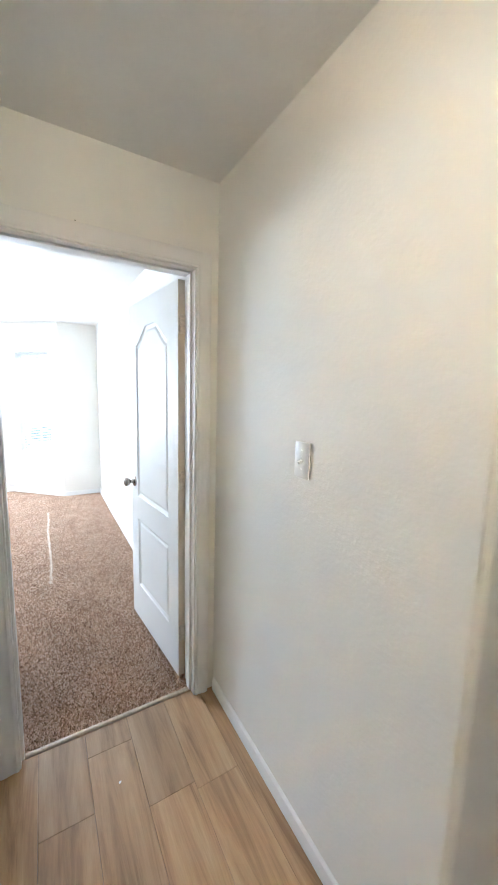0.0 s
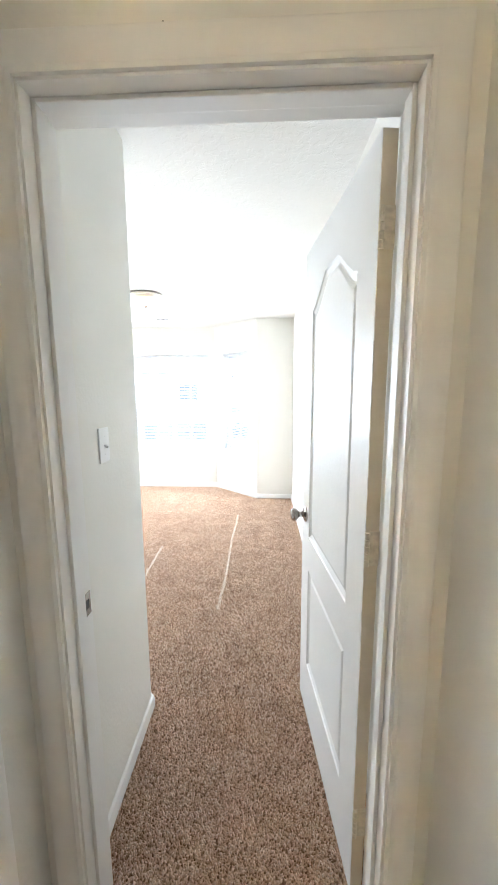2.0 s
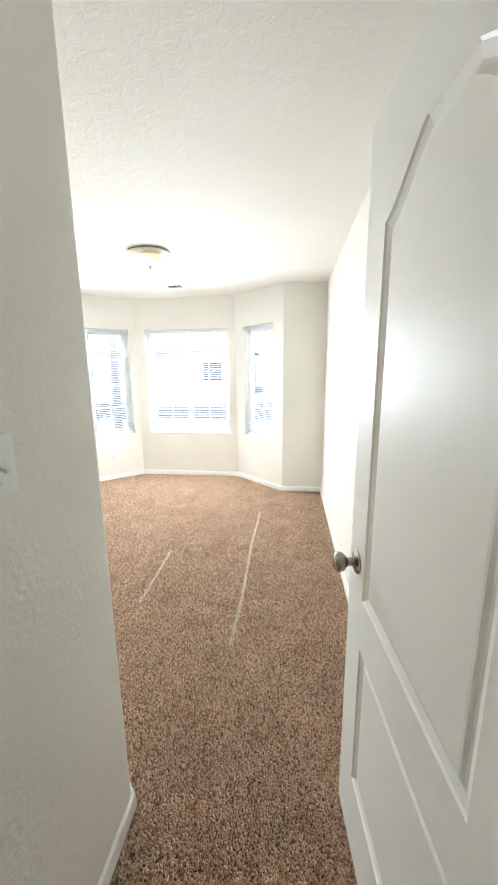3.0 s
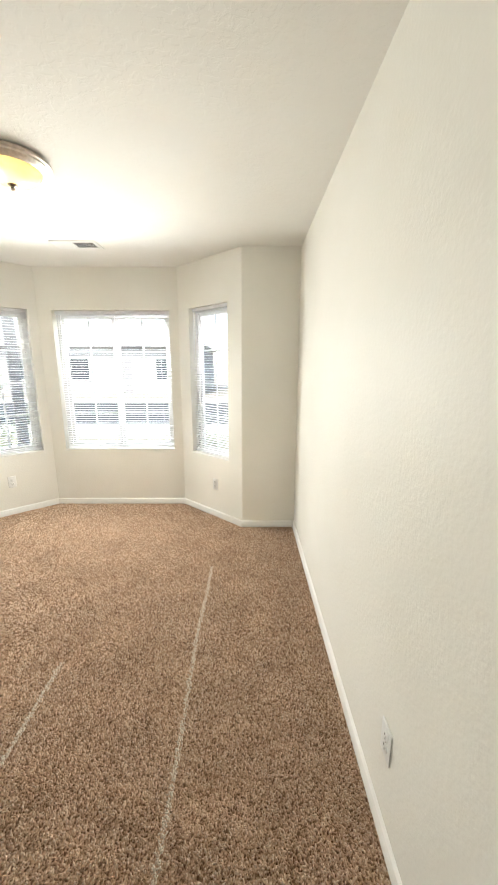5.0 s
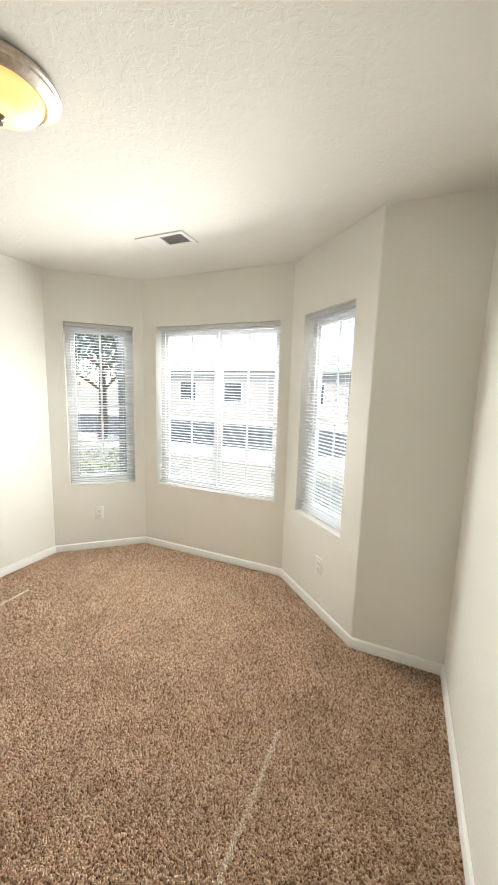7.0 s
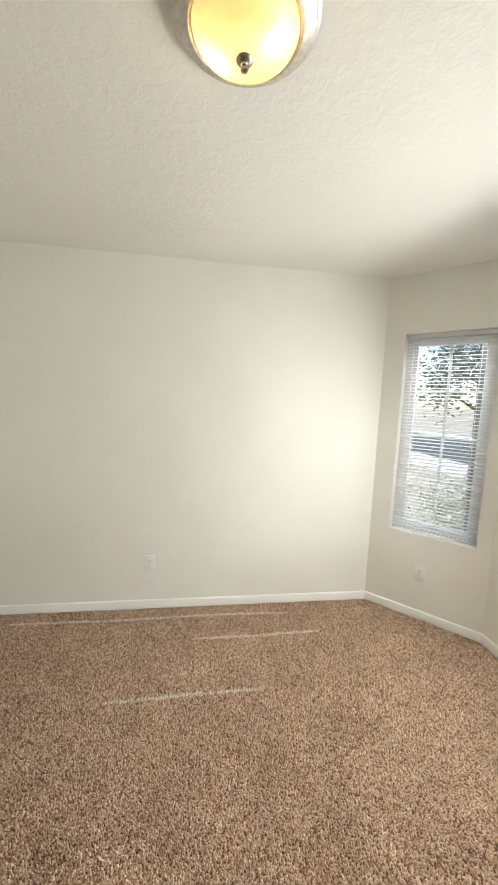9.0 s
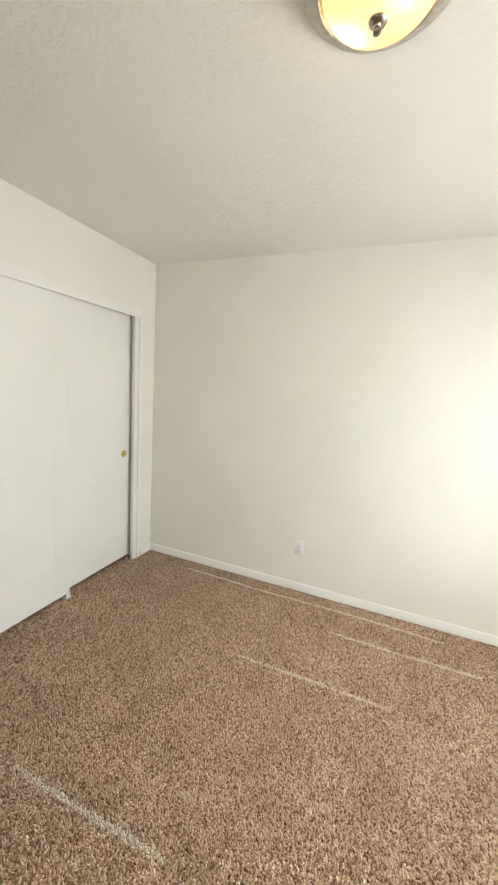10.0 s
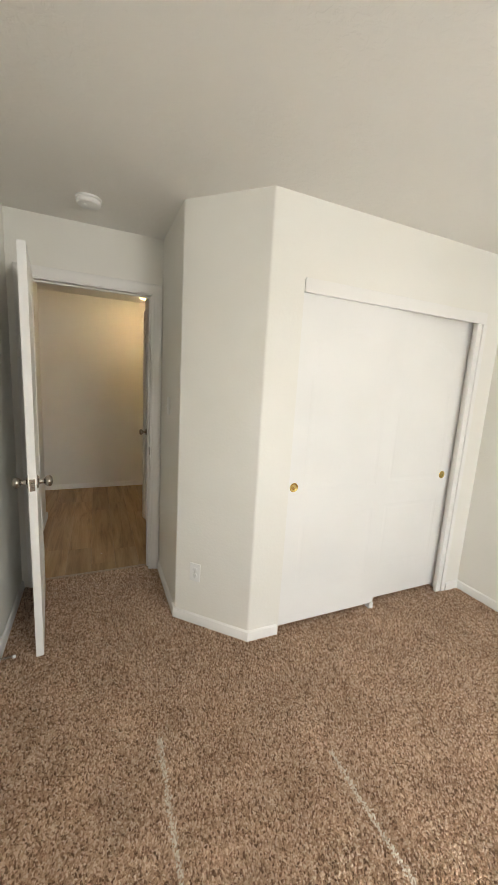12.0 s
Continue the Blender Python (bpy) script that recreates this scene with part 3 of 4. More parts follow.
def closet_door(x0, x1, y, pull_x, label):
    """A sliding leaf whose room face lies at y."""
    w = x1 - x0
    ob = thing("closet_door", pose(x1, y, 0.028, 0, 0, 180), label, "closet door", "sliding closet doors")
    lf = part("panel", door_leaf(w, 1.975, 0.034, CLOSET_PANELS(w), 0.0018), M_DOOR, ob)
    px = x1 - pull_x
    z = 0.909 - 0.028
    ring = [(0.017, -0.0005), (0.027, -0.0005), (0.0275, -0.002), (0.0255, -0.0035), (0.021, -0.003), (0.019, -0.0012), (0.017, -0.0008)]
    pull = part("finger_pull", lathe(ring, 32, "y", (px, 0, z)), M_BRASS, lf, "round polished brass finger pull", True)
    part("cup", lathe([(0.0195, -0.0006), (0.014, -0.0011), (0.006, -0.0016), (0.001, -0.0018)], 28, "y", (px, 0, z)), M_BRASS, pull, "", True)
    return ob


closet_door(-1.757, CLO0 - 0.009, YC - 0.022, -1.044, "white moulded sliding closet door with a brass pull, front track")
closet_door(-2.400, -1.700, YC - 0.066, -2.318, "white moulded sliding closet door with a brass pull, rear track")
bm = bmesh.new()
box(bm, CLO1 - 0.03, CLO0 - 0.002, YC - 0.012, YC + 0.005, 1.968, 2.040, 0.003)
structure("trim_closet_header", bm, M_TRIM, "white fascia board over the closet doors", "trim")
bm = bmesh.new()
box(bm, CLO1 - 0.035, CLO1 + 0.004, YC - 0.02, YC + 0.012, 0, 1.9675, 0.004)
box(bm, CLO1 + 0.004, CLO1 + 0.047, YC - 0.022, YC + 0.003, 0, 1.9675, 0.003)
box(bm, CLO1 - 0.02, CLO1 + 0.004, YC - 0.121, YC - 0.02, 0, 1.9675)
structure("trim_closet_side", bm, M_TRIM, "white stepped side casing of the closet", "trim")
bm = bmesh.new()
box(bm, CLO1, CLO0, YC - 0.115, YC - 0.012, 2.004, 2.03)
structure("trim_closet_track", bm, M_STEEL, "sliding door track above the closet doors", "track")
guide = thing("floor_guide", pose(-1.735, YC - 0.05, 0), "small white nylon floor guide of the closet doors", "door guide")
bm = bmesh.new()
box(bm, -0.02, 0.02, -0.03, 0.045, -0.005, 0.006, 0.002)
box(bm, -0.016, 0.016, 0.036, 0.042, 0.004, 0.04, 0.002)
part("guide", bm, M_PLATE, guide)


# ---- windows ----
def window_and_blind(i, name, sashes):
    a, b = Vector(ROOM[i]), Vector(ROOM[i + 1])
    d = unit(a, b)
    s0, s1 = WINDOWS[i]
    w = s1 - s0
    h = WIN_T - WIN_B
    # local x along the wall as seen from inside from its left end, y outwards
    org = a + d * s1
    yaw = math.degrees(math.atan2(-d.y, -d.x))
    m = pose(org.x, org.y, WIN_B, 0, 0, yaw)
    win = thing(name, m, "white vinyl window with a muntin grid in a drywall opening", "window", kind="structure")
    f = 0.040
    y0, y1 = 0.082, T + 0.006
    bm = bmesh.new()
    box(bm, 0, f, y0, y1, 0, h)
    box(bm, w - f, w, y0, y1, 0, h)
    box(bm, f, w - f, y0, y1, 0, f)
    box(bm, f, w - f, y0, y1, h - f, h)
    part("window_frame", bm, M_VINYL, win)
    part("window_sill", box_bm(0.001, w - 0.001, -0.004, y0, 0.001, 0.014, 0.004), M_TRIM, win, "white painted sill")
    inner = w - 2 * f
    sw = inner / sashes
    for k in range(sashes):
        x0, x1 = f + k * sw, f + (k + 1) * sw
        yy = y0 + 0.012 + 0.018 * (k % 2)
        r = 0.032
        bm = bmesh.new()
        box(bm, x0, x0 + r, yy, yy + 0.024, f, h - f)
        box(bm, x1 - r, x1, yy, yy + 0.024, f, h - f)
        box(bm, x0 + r, x1 - r, yy, yy + 0.024, f, f + r)
        box(bm, x0 + r, x1 - r, yy, yy + 0.024, h - f - r, h - f)
        sash = part("sash", bm, M_VINYL, win)
        g = part("pane", box_bm(x0 + r, x1 - r, yy + 0.010, yy + 0.013, f + r, h - f - r), M_GLASS, sash, "clear glass")
        g.visible_shadow = False
        xm = (x0 + x1) / 2
        part("muntin", box_bm(xm - 0.009, xm + 0.009, yy + 0.014, yy + 0.020, f + r, h - f - r), M_VINYL, sash)
        for q in (1, 2, 3):
            z = f + r + (h - 2 * f - 2 * r) * q / 4
            part("muntin", box_bm(x0 + r, x1 - r, yy + 0.0145, yy + 0.0195, z - 0.009, z + 0.009), M_VINYL, sash)
    # blind
    blind = thing("window_blind", m, "lowered white horizontal mini blind with open slats", "blind", "bedroom window blinds")
    g0, g1 = 0.010, w - 0.006
    yb = 0.046
    part("headrail", box_bm(g0, g1, yb - 0.014, yb + 0.014, h - 0.030, h - 0.003, 0.002), M_SLAT, blind)
    part("bottom_rail", box_bm(g0, g1, yb - 0.012, yb + 0.012, 0.022, 0.034, 0.003), M_SLAT, blind)
    bm = bmesh.new()
    tilt = radians(-10)
    prof = []
    for k in range(5):
        u = -0.0125 + 0.025 * k / 4
        prof.append((u, 0.0016 * (1 - (u / 0.0125) ** 2)))
    ring = [(u, v) for u, v in prof] + [(u, v - 0.0006) for u, v in prof[::-1]]
    pts = [(u * math.cos(tilt) + v * math.sin(tilt), -u * math.sin(tilt) + v * math.cos(tilt)) for u, v in ring]
    A = [bm.verts.new((g0 + 0.004, p, q)) for p, q in pts]
    B = [bm.verts.new((g1 - 0.004, p, q)) for p, q in pts]
    n = len(pts)
    for k in range(n):
        bm.faces.new((A[k], A[(k + 1) % n], B[(k + 1) % n], B[k]))
    bm.faces.new(A[::-1])
    bm.faces.new(B)
    me = finish("slat", bm, M_SLAT)
    count = int((h - 0.075) / 0.0235)
    rng = random.Random(i)
    for k in range(count):
        s = new("slat", me)
        s.parent = blind
        s.location = (rng.uniform(-0.001, 0.001), yb, 0.048 + (h - 0.085) * k / (count - 1))
        s.rotation_euler = (radians(rng.uniform(-3, 3)), radians(rng.uniform(-0.08, 0.08)), 0)
    cords = [0.09, 0.5, 0.91] if w > 0.8 else [0.16, 0.84]
    for c in cords:
        x = g0 + (g1 - g0) * c
        for off in (-0.0135, 0.0135):
            part("ladder_cord", tube([(x, yb + off, 0.03), (x, yb + off, h - 0.02)], 0.0008, 5), M_SLAT, blind)
    xw = g0 + 0.035
    part("tilt_wand", tube([(xw, yb - 0.022, h - 0.03), (xw + 0.002, yb - 0.024, h - 0.64 if w > 0.8 else h - 0.52)], 0.0035, 6), M_PLATE, blind, "clear plastic tilt wand")
    return win


window_and_blind(3, "window_1", 2)
window_and_blind(4, "window_2", 1)
window_and_blind(2, "window_3", 1)


# ---- ceiling fixtures ----
def ceiling_lamp(x, y, watts, color, label):
    ob = thing("ceiling_lamp", pose(x, y, ZC), label, "ceiling lamp")
    pan = [(0.0005, -0.001), (0.150, -0.001), (0.170, -0.006), (0.176, -0.014), (0.176, -0.022), (0.168, -0.026), (0.166, -0.032),
           (0.158, -0.036), (0.150, -0.043), (0.136, -0.047), (0.130, -0.043), (0.130, -0.012), (0.0005, -0.010)]
    part("pan", lathe(pan, 56), M_PAN, ob, "stepped brushed nickel rim", True)
    prof = []
    for k in range(13):
        a = math.pi / 2 * k / 12
        prof.append((max(0.128 * math.cos(a), 0.008), -0.040 - 0.066 * math.sin(a) ** 1.15))
    inner = [(max(r - 0.004, 0.006), z + 0.0035) for r, z in prof[::-1]]
    bm = lathe(prof + inner, 56)
    part("glass_bowl", bm, M_BOWL, ob, "frosted alabaster glass bowl glowing warm yellow", True)
    fin = [(0.0005, -0.100), (0.019, -0.101), (0.021, -0.107), (0.017, -0.112), (0.009, -0.115), (0.008, -0.119), (0.0105, -0.124), (0.008, -0.129), (0.0005, -0.132)]
    part("finial", lathe(fin, 28), M_NICKEL, ob, "nickel finial", True)
    for sx in (-0.062, 0.062):
        bulb = [(0.0005, 0), (0.012, -0.002), (0.012, -0.008), (0.019, -0.016), (0.021, -0.026), (0.017, -0.036), (0.0005, -0.042)]
        part("bulb", lathe(bulb, 20, "z", (sx * 0.5, sx, -0.020)), M_BULB, ob, "lit bulb", True)
        bulb_light("lamp_light", x + sx * 0.52, y + sx * 1.04, ZC - 0.070, watts / 2, color)
    return ob


ceiling_lamp(-1.064, 2.851, BULB_WATTS, WARM, "round nickel flush ceiling lamp with lit frosted glass bowl")
ceiling_lamp(-0.56, -1.46, HALL_WATTS, HALL_WARM, "round nickel flush ceiling lamp lighting the corridor")

smoke = thing("smoke_detector", pose(0.019, 0.481, ZC), "round white plastic smoke detector on the ceiling", "smoke detector")
part("base", lathe([(0.0005, -0.0005), (0.066, -0.0005), (0.067, -0.010), (0.063, -0.013), (0.0005, -0.013)], 40), M_PLATE, smoke, "", True)
part("cover", lathe([(0.0005, -0.013), (0.061, -0.014), (0.062, -0.026), (0.056, -0.034), (0.040, -0.037), (0.0005, -0.038)], 40), M_PLATE, smoke, "", True)
part("test_button", lathe([(0.0005, -0.037), (0.010, -0.0375), (0.010, -0.040), (0.0005, -0.0405)], 20, "z", (0.02, 0.01, 0)), M_PLATE, smoke, "", True)

# air vent: a long plate whose louvred grille fills one end
vent = thing("ceiling_vent", pose(-1.300, 4.010, ZC), "white metal ceiling air register with louvres before a black sheet", "air vent")
bm = bmesh.new()
VX, VY = 0.178, 0.088
GX0, GX1, GY = -0.015, 0.148, 0.060
box(bm, -VX, GX0, -VY, VY, -0.007, -0.0005, 0.002)
box(bm, GX1, VX, -VY, VY, -0.007, -0.0005, 0.002)
box(bm, GX0, GX1, GY, VY, -0.007, -0.0005)
box(bm, GX0, GX1, -VY, -GY, -0.007, -0.0005)
part("frame", bm, M_PLATE, vent)
# no duct behind: the black sheet paints the shade between the louvres
part("backing", box_bm(GX0, GX1, -GY, GY, -0.0015, -0.0004), M_DARK, vent, "black sheet painted as the shade of the duct opening")
for k in range(12):
    x = GX0 + (GX1 - GX0) * (k + 0.5) / 12
    bm = box_bm(-0.0035, 0.0035, -GY, GY, -0.0008, 0.0008)
    s = part("slat", bm, M_PLATE, vent)
    s.location, s.rotation_euler = (x, 0, -0.0048), (0, radians(35), 0)


# ---- wall plates ----
def plate_base(ob, w=0.070, h=0.115):
    bm = box_bm(-w / 2, w / 2, -0.0055, 0, -h / 2, h / 2, 0.0025, 3)
    part("plate", bm, M_PLATE, ob, "", True)


def outlet(x, y, z, yaw):
    """A duplex outlet; -y of its pose points into the room."""
    ob = thing("wall_outlet", pose(x, y, z, 0, 0, yaw), "white duplex power outlet on the wall", "outlet", "wall outlets")
    plate_base(ob)
    for dz in (-0.0195, 0.0195):
        bm = lathe([(0.0005, -0.0052), (0.0165, -0.0052), (0.0165, -0.0072), (0.015, -0.0078), (0.0005, -0.0078)], 20, "y", (0, 0, dz))
        r = part("receptacle", bm, M_PLATE, ob, "", True)
        # slots and ground hole are black pieces, their shade put into the colour
        for dx in (-0.0062, 0.0062):
            part("slot", box_bm(dx - 0.0012, dx + 0.0012, -0.0082, -0.0076, dz - 0.001, dz + 0.007), M_DARK, r)
        part("ground_hole", lathe([(0.0005, -0.0082), (0.0024, -0.0082), (0.0024, -0.0076), (0.0005, -0.0076)], 10, "y", (0, 0, dz - 0.008)), M_DARK, r)
    part("screw", lathe([(0.0005, -0.0066), (0.0028, -0.0064), (0.003, -0.0054), (0.0005, -0.0052)], 12, "y"), M_NICKEL, ob)


def light_switch(x, y, z, yaw, label):
    ob = thing("light_switch", pose(x, y, z, 0, 0, yaw), label, "light switch")
    plate_base(ob)
    part("toggle_slot", box_bm(-0.0055, 0.0055, -0.0060, -0.0050, -0.012, 0.012), M_PLATE, ob)
    bm = box_bm(-0.0045, 0.0045, -0.020, -0.004, -0.004, 0.004, 0.0012)
    tg = part("toggle", bm, M_PLATE, ob)
    tg.rotation_euler = (radians(22), 0, 0)
    for dz in (-0.030, 0.030):
        part("screw", lathe([(0.0005, -0.0066), (0.0028, -0.0064), (0.003, -0.0054), (0.0005, -0.0052)], 12, "y", (0, 0, dz)), M_PLATE, ob)


def along(i, t):
    a, b = Vector(ROOM[i]), Vector(ROOM[i + 1])
    p = a + (b - a) * t
    d = unit(a, b)
    return p.x, p.y, math.degrees(math.atan2(-d.y, -d.x))


for i, t in ((5, (YLS - 2.45) / (YLS - YC)), (4, 0.518), (2, 1 - 0.582), (7, 0.72), (0, (1.83 - WALL_Y) / (YB - WALL_Y))):
    x, y, yaw = along(i, t)
    outlet(x, y, 0.338, yaw)
light_switch(XR, -0.647, 1.318, -90, "white toggle light switch on the hall wall")
light_switch(XP, 0.413, 1.308, 90, "white toggle light switch beside the bedroom doorway")

# spring door stop on the baseboard
stop = thing("door_stop", pose(XR - 0.013, 0.86, 0.045), "spring door stop with a white tip on the baseboard", "door stop")
coil = [(-0.004 - 0.060 * k / 120, 0.0055 * math.cos(k * 0.9), 0.0055 * math.sin(k * 0.9)) for k in range(121)]
part("base", lathe([(0.0005, 0.002), (0.010, 0.001), (0.010, -0.004), (0.006, -0.007), (0.0005, -0.007)], 16, "x"), M_NICKEL, stop, "", True)
part("spring", tube(coil, 0.0011, 6), M_NICKEL, stop, "coiled steel spring")
part("tip", lathe([(0.0005, -0.062), (0.008, -0.063), (0.008, -0.073), (0.006, -0.076), (0.0005, -0.077)], 16, "x"), M_PLATE, stop, "white rubber tip", True)

# a nail in the wall over the doorway and a paint chip on the planks
nail = thing("wall_nail", pose(-0.091, 0, 2.124), "small dark nail in the cream drywall above the door", "nail")
part("shank", lathe([(0.0005, 0.002), (0.0014, 0.002), (0.0014, -0.002), (0.0022, -0.0025), (0.0022, -0.0035), (0.0005, -0.0038)], 10, "y"), M_DARK, nail)
chip = thing("paint_chip", pose(-0.030, -0.245, -0.002, 0, 0, 25), "tiny white paint chip lying on the planks", "debris")
part("flake", prism(bmesh.new(), [(-0.006, -0.003), (0.004, -0.004), (0.007, 0.002), (-0.002, 0.005)], 0, 0.0012), M_PLATE, chip)

# ---- outside ----
GZ = -0.22
bm = bmesh.new()
box(bm, -400, 400, -400, 400, GZ - 0.5, GZ)
structure("ground", bm, M_GROUND, "pale dry gravel ground around the house", "ground")
structure("road", box_bm(-120, 120, 11.0, 18.0, GZ, GZ + 0.02), M_ROAD, "grey asphalt street beyond the window", "road")
for y in (9.4, 18.0):
    structure("pavement", box_bm(-120, 120, y, y + 1.5, GZ, GZ + 0.12, 0.02), M_CONCRETE, "pale concrete pavement beside the street", "pavement")


def house(x, y, w, d, h, label):
    ob = thing("house", pose(x, y, GZ), label, "house", "houses across the street")
    part("wall", box_bm(0, w, 0, d, 0, h), M_STUCCO, ob)
    bm = bmesh.new()
    e = 0.5
    lo = [(-e, -e, h), (w + e, -e, h), (w + e, d + e, h), (-e, d + e, h)]
    hi = [(2.5, d / 2 - 0.1, h + 2.0), (w - 2.5, d / 2 - 0.1, h + 2.0), (w - 2.5, d / 2 + 0.1, h + 2.0), (2.5, d / 2 + 0.1, h + 2.0)]
    hexa(bm, lo, hi)
    part("roof", bm, M_ROOF, ob)
    k = 0
    for fx in (0.14, 0.40, 0.80):
        wx = w * fx
        win = part("window", box_bm(wx - 0.08, wx + 1.38, -0.05, 0, 0.9, 2.3), M_VINYL, ob)
        part("pane", box_bm(wx, wx + 1.3, -0.07, -0.05, 0.98, 2.22), M_FARGLASS, win)
    part("door", box_bm(w * 0.62, w * 0.62 + 0.95, -0.04, 0, 0.1, 2.2), M_ROOF, ob)
    return ob


house(-17, 24, 14, 9, 3.0, "pale stucco single-storey house across the street")
house(1, 24, 14, 9, 3.2, "pale stucco single-storey house with a grey roof")


def tree(x, y, h, seed, label):
    rng = random.Random(seed)
    ob = thing("tree", pose(x, y, GZ), label, "tree", "street trees")
    bm = tube([(0, 0, 0), (0.04, 0.02, h * 0.25), (0.0, 0.05, h * 0.5), (0.05, 0, h * 0.8)], [0.16, 0.12, 0.09, 0.03], 10)
    part("trunk", bm, M_BARK, ob)
    tips = []
    for k in range(9):
        a = k * 2.4 + rng.uniform(-0.4, 0.4)
        z0 = h * rng.uniform(0.35, 0.7)
        r = h * rng.uniform(0.18, 0.30)
        end = (r * math.cos(a), r * math.sin(a), z0 + h * rng.uniform(0.08, 0.25))
        part("limb", tube([(0.02, 0.02, z0), (end[0] * 0.5, end[1] * 0.5, z0 + (end[2] - z0) * 0.6), end], [0.05, 0.03, 0.012], 6), M_BARK, ob)
        tips.append(end)
    verts, faces = [], []
    for t in tips + [(0, 0, h * 0.95)]:
        for _ in range(380):
            c = Vector(t) + Vector((rng.gauss(0, 0.32), rng.gauss(0, 0.32), rng.gauss(0, 0.26))) * h * 0.28
            u = Vector((rng.gauss(0, 1), rng.gauss(0, 1), rng.gauss(0, 1))).normalized()
            v = u.orthogonal().normalized() * 0.03
            u = u * 0.065
            n = len(verts)
            verts += [c - u, c + v, c + u, c - v]
            faces.append((n, n + 1, n + 2, n + 3))
    me = bpy.data.meshes.new("crown")
    me.from_pydata([tuple(v) for v in verts], [], faces)
    me.materials.append(M_LEAF)
    cr = new("crown", me)
    cr.parent = ob
    cr["kind"] = "stuff"


tree(-8.4, 10.2, 4.4, 1, "leafy green street tree beside the pavement")
tree(4.6, 10.4, 4.0, 2, "leafy green street tree beside the pavement")

# porch post close outside the bay
post = thing("porch_post", pose(-2.47, 4.85, GZ, 0, 0, 43.3), "dark grey painted wooden porch post outside the bay window", "post")
part("shaft", box_bm(-0.05, 0.05, -0.05, 0.05, 0.12, 3.0, 0.006), M_POST, post)
part("plinth", box_bm(-0.075, 0.075, -0.075, 0.075, 0, 0.12, 0.008), M_CONCRETE, post, "pale concrete plinth")


def shrub(x, y, h, seed):
    """A low sunlit garden shrub: stems from one root and many small pale leaves."""
    rng = random.Random(seed)
    ob = thing("shrub", pose(x, y, GZ), "low pale green garden shrub on the gravel", "shrub", "shrubs below the window")
    verts, faces = [], []
    for k in range(11):
        a = k * 2.4
        r = h * rng.uniform(0.25, 0.55)
        tip = Vector((r * math.cos(a), r * math.sin(a), h * rng.uniform(0.5, 0.95)))
        part("stem", tube([(0, 0, 0), tip * 0.5 + Vector((0, 0, 0.05)), tip], [0.012, 0.008, 0.003], 5), M_BARK, ob)
        for _ in range(110):
            c = tip * rng.uniform(0.6, 1.05) + Vector((rng.gauss(0, 1), rng.gauss(0, 1), rng.gauss(0, 0.8))) * h * 0.13
            u = Vector((rng.gauss(0, 1), rng.gauss(0, 1), rng.gauss(0, 1))).normalized()
            v = u.orthogonal().normalized() * 0.012
            u = u * 0.028
            n = len(verts)
            verts += [c - u, c + v, c + u, c - v]
            faces.append((n, n + 1, n + 2, n + 3))
    me = bpy.data.meshes.new("leaves")
    me.from_pydata([tuple(v) for v in verts], [], faces)
    me.materials.append(M_SHRUB)
    leaves = new("leaves", me)
    leaves.parent = ob
    leaves["kind"] = "stuff"


shrub(-3.15, 5.75, 0.95, 4)
shrub(-3.95, 5.95, 0.80, 5)
shrub(-0.75, 6.60, 0.75, 6)


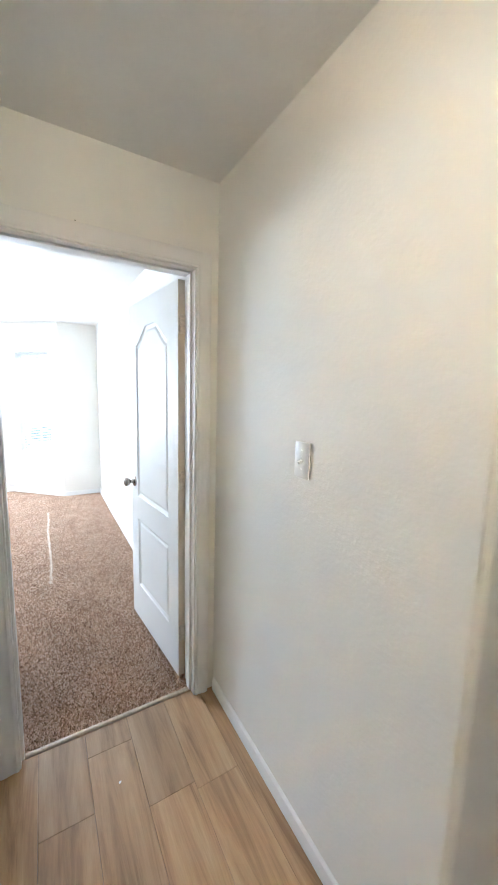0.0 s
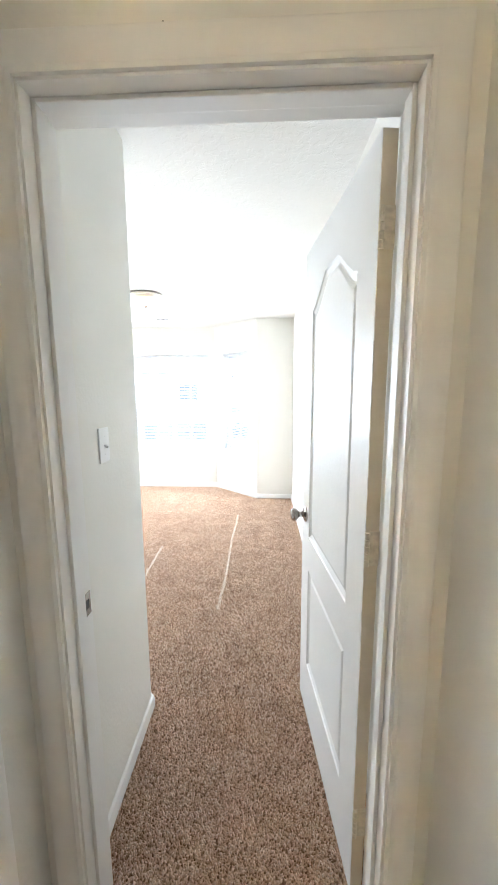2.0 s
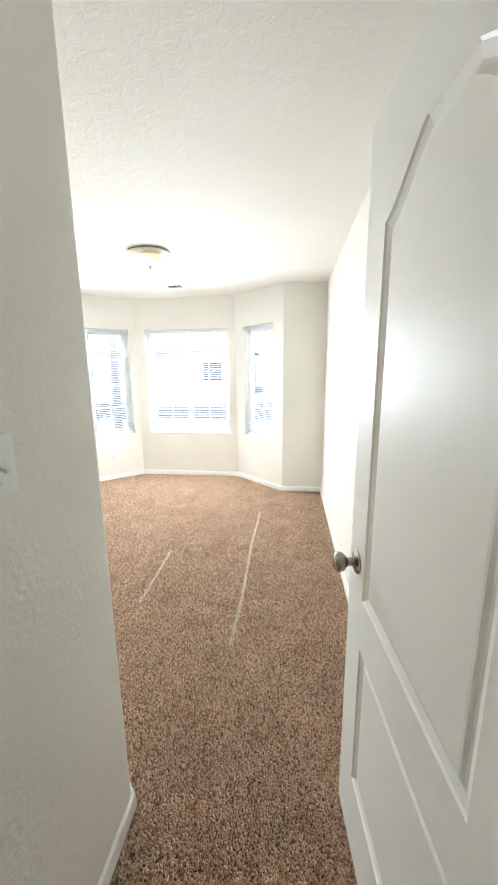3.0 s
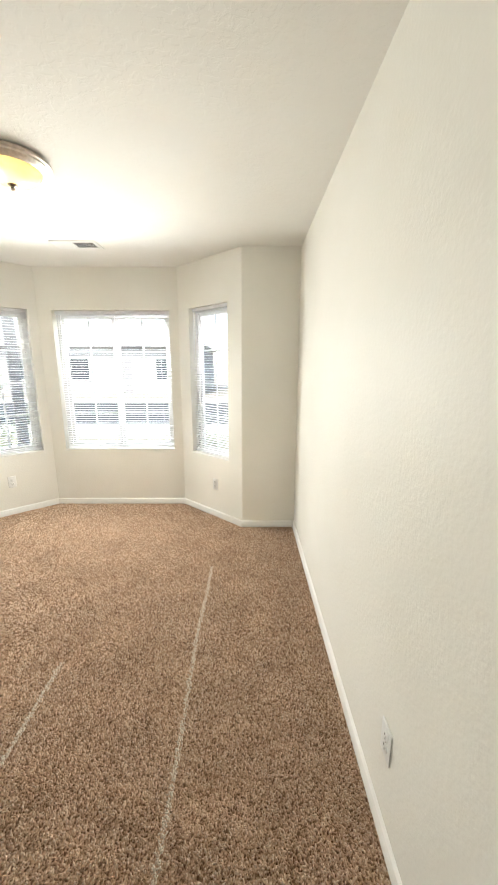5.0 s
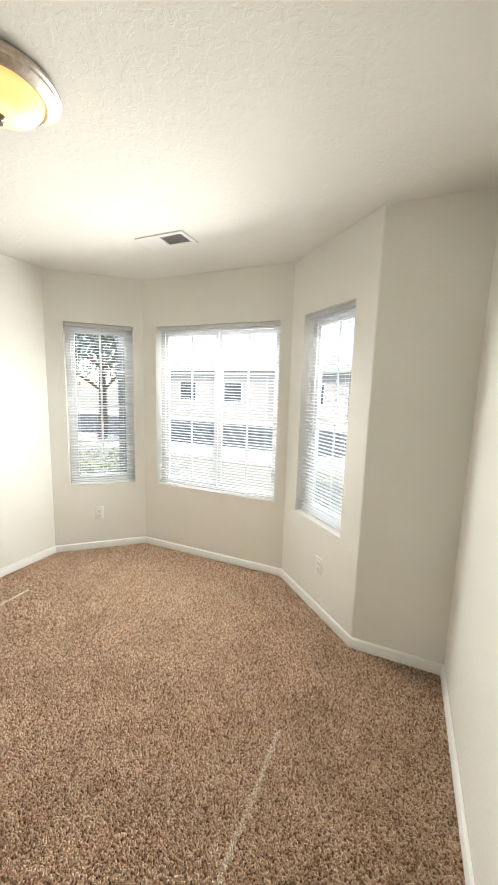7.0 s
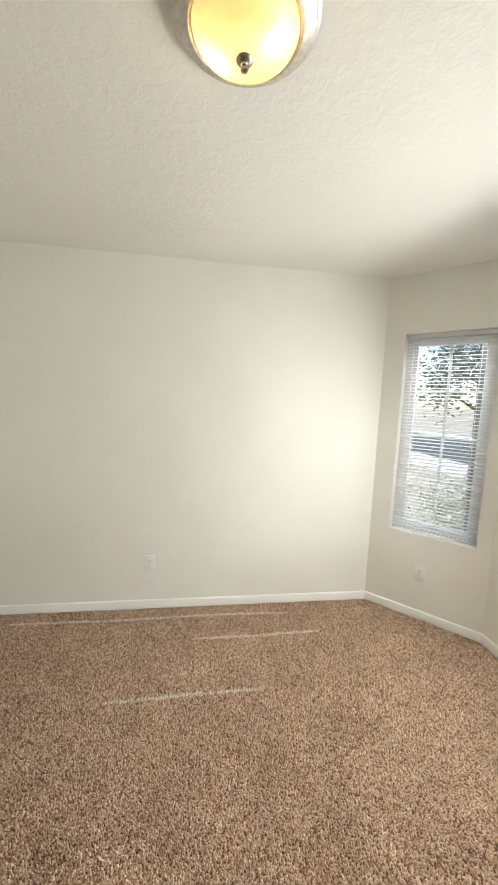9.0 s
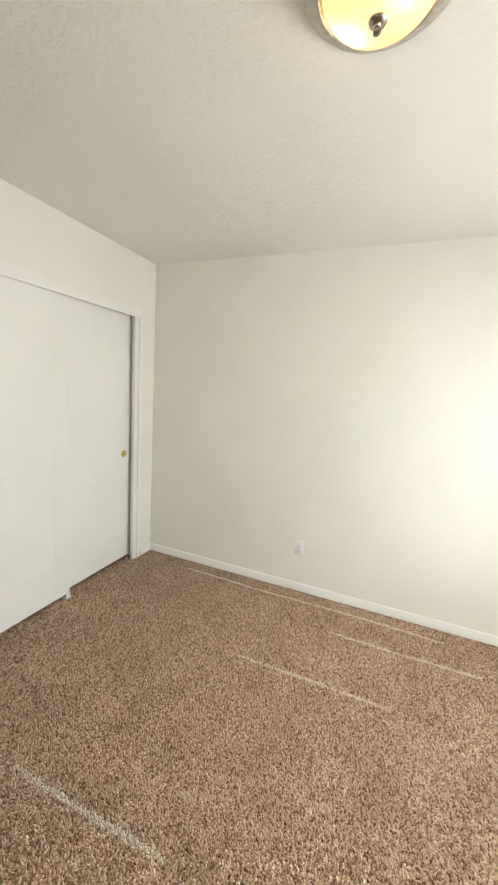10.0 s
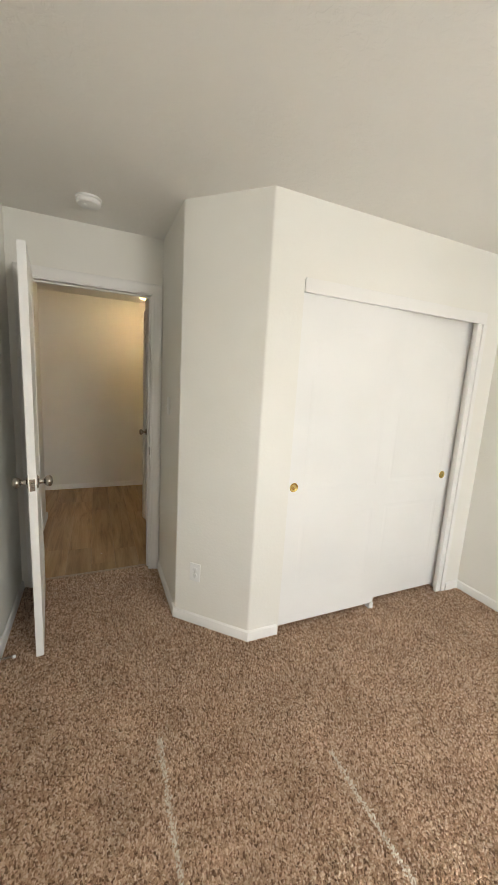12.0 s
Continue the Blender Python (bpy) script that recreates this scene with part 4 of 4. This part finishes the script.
# ---- carpet pile ----
def carpet_pile():
    """Twisted tufts over the whole carpet, shorter and brighter along the flattened tracks."""
    rng = np.random.default_rng(3)
    step = 0.0067
    xs, ys = np.meshgrid(np.arange(XL, XR, step), np.arange(0.058, YW, step))
    x = (xs + rng.uniform(-0.42, 0.42, xs.shape) * step).ravel()
    y = (ys + rng.uniform(-0.42, 0.42, ys.shape) * step).ravel()
    poly = [(XR - 0.003, 0.060), (XR - 0.003, YB), (XRS, YB), (XRC, YW), (XLC, YW), (XL, YLS), (XL, YC - 0.10), (CLO0, YC - 0.10), (CLO0, YC), (XA, YC), (XP, YP), (XP, WALL_Y), (D0 + 0.002, WALL_Y), (D0 + 0.002, 0.06)]
    inside = np.zeros(x.shape, bool)
    for (ax, ay), (bx, by) in zip(poly, poly[1:] + poly[:1]):
        cross = (ay > y) != (by > y)
        with np.errstate(divide="ignore", invalid="ignore"):
            xc = ax + (y - ay) * (bx - ax) / (by - ay)
        inside ^= cross & (x < xc)
    x, y = x[inside], y[inside]
    n = len(x)
    flat = np.zeros(n)
    for x0, ya, yb_ in TRACKS:
        wob = x0 + 0.006 * np.sin(y * 5 + x0 * 9)
        flat = np.maximum(flat, (np.abs(x - wob) < 0.0095) * (y > ya) * (y < yb_))
    hgt = rng.uniform(0.0065, 0.0115, n)
    cell = 0.015
    lumps = rng.uniform(0, 1, (int((XR - XL) / cell) + 3, int(YW / cell) + 3))
    gx, gy = (x - XL) / cell, y / cell
    ix, iy = gx.astype(int), gy.astype(int)
    fx, fy = gx - ix, gy - iy
    hgt = hgt + 0.0025 * ((lumps[ix, iy] * (1 - fx) + lumps[ix + 1, iy] * fx) * (1 - fy) + (lumps[ix, iy + 1] * (1 - fx) + lumps[ix + 1, iy + 1] * fx) * fy - 0.4)
    nap = 0.5 + 0.5 * np.sin(x * 3.1 + 1.3 * np.sin(y * 2.0)) * np.cos(y * 2.3)
    lean = rng.normal(0, 0.0042, (n, 2)) + np.stack([0.001 * nap, -0.001 * nap], 1)
    ang = rng.uniform(0, 2 * math.pi, n)
    rad = rng.uniform(0.0034, 0.0050, n)
    co = np.empty((n, 6, 3), np.float32)
    for k in range(3):
        a = ang + k * 2 * math.pi / 3
        co[:, k, 0], co[:, k, 1], co[:, k, 2] = x + rad * np.cos(a), y + rad * np.sin(a), -0.008
        a = a + 0.5
        co[:, 3 + k, 0] = x + lean[:, 0] + rad * 0.80 * np.cos(a)
        co[:, 3 + k, 1] = y + lean[:, 1] + rad * 0.80 * np.sin(a)
        co[:, 3 + k, 2] = -0.008 + hgt + rng.uniform(-0.0012, 0.0012, n)
    quads = np.array([[0, 1, 4, 3], [1, 2, 5, 4], [2, 0, 3, 5]])
    base = np.arange(n)[:, None] * 6
    loops = np.concatenate([(base + quads.ravel()[None, :]), base + np.array([[3, 4, 5]])], 1)
    me = bpy.data.meshes.new("carpet_pile")
    me.vertices.add(n * 6)
    me.vertices.foreach_set("co", co.ravel())
    me.loops.add(n * 15)
    me.loops.foreach_set("vertex_index", loops.ravel().astype(np.int32))
    me.polygons.add(n * 4)
    starts = (np.arange(n)[:, None] * 15 + np.array([[0, 4, 8, 12]])).ravel().astype(np.int32)
    me.polygons.foreach_set("loop_start", starts)
    me.polygons.foreach_set("material_index", np.repeat((flat > 0).astype(np.int32), 4))
    me.update(calc_edges=True)
    me.materials.append(M_TUFT)
    me.materials.append(M_TRACK)
    me.validate()
    return tagged(new("carpet_pile", me), "brown and beige speckled cut-pile carpet with faint tracks", "carpet", kind="stuff")


# pale pressed tracks: x, from y, to y
TRACKS = [(-0.225, 1.50, 3.36), (-0.885, 1.80, 2.48), (-1.79, 2.34, 3.13), (-2.228, 2.75, 3.60), (-2.46, 1.58, 3.44)]


def track_material():
    m, nt, p = material("pressed_pale_pile")
    geo = nt.nodes.new("ShaderNodeNewGeometry")
    nt.links.new(ramp(nt, geo.outputs["Random Per Island"], [(0.0, (0.55, 0.42, 0.31)), (0.3, (0.80, 0.70, 0.58)), (1.0, (0.90, 0.84, 0.74))]), p.inputs["Base Color"])
    p.inputs["Roughness"].default_value = 0.9
    return m


M_TRACK = track_material()
carpet_pile()

# ---- vinyl planks ----
PW, PL = 0.178, 1.22


def plank_mesh(w, l):
    bm = box_bm(0.0006, w - 0.0006, 0.0006, l - 0.0006, -0.010, 0.0)
    es = [e for e in bm.edges if all(v.co.z > -0.001 for v in e.verts)]
    bmesh.ops.bevel(bm, geom=es, offset=0.0005, segments=1, affect="EDGES")
    return finish("plank", bm, M_PLANK)


hall_floor = tagged(new("floor_hall"), "light oak vinyl plank flooring in the hall", "floor", kind="structure")
cache = {}
rng = random.Random(5)
x = XR - 16 * PW - 0.075
while x < 2.4:
    inner = x + PW > HXL - 0.02 and x < XR
    top = 0.034 if inner else (HL_END if x < 0 else HR_END)
    y = HFAR - rng.uniform(0.1, 1.1)
    while y < top:
        y0, y1 = max(y, HFAR), min(y + PL, top)
        x0 = max(x, -2.2)
        x1 = min(x + PW, 2.4)
        if y1 - y0 > 0.01 and x1 - x0 > 0.01:
            key = (round(x1 - x0, 3), round(y1 - y0, 3))
            if key not in cache:
                cache[key] = plank_mesh(*key)
            o = new("plank", cache[key])
            o.parent = hall_floor
            o.location = (x0, y0, -0.002)
        y += PL
    x += PW
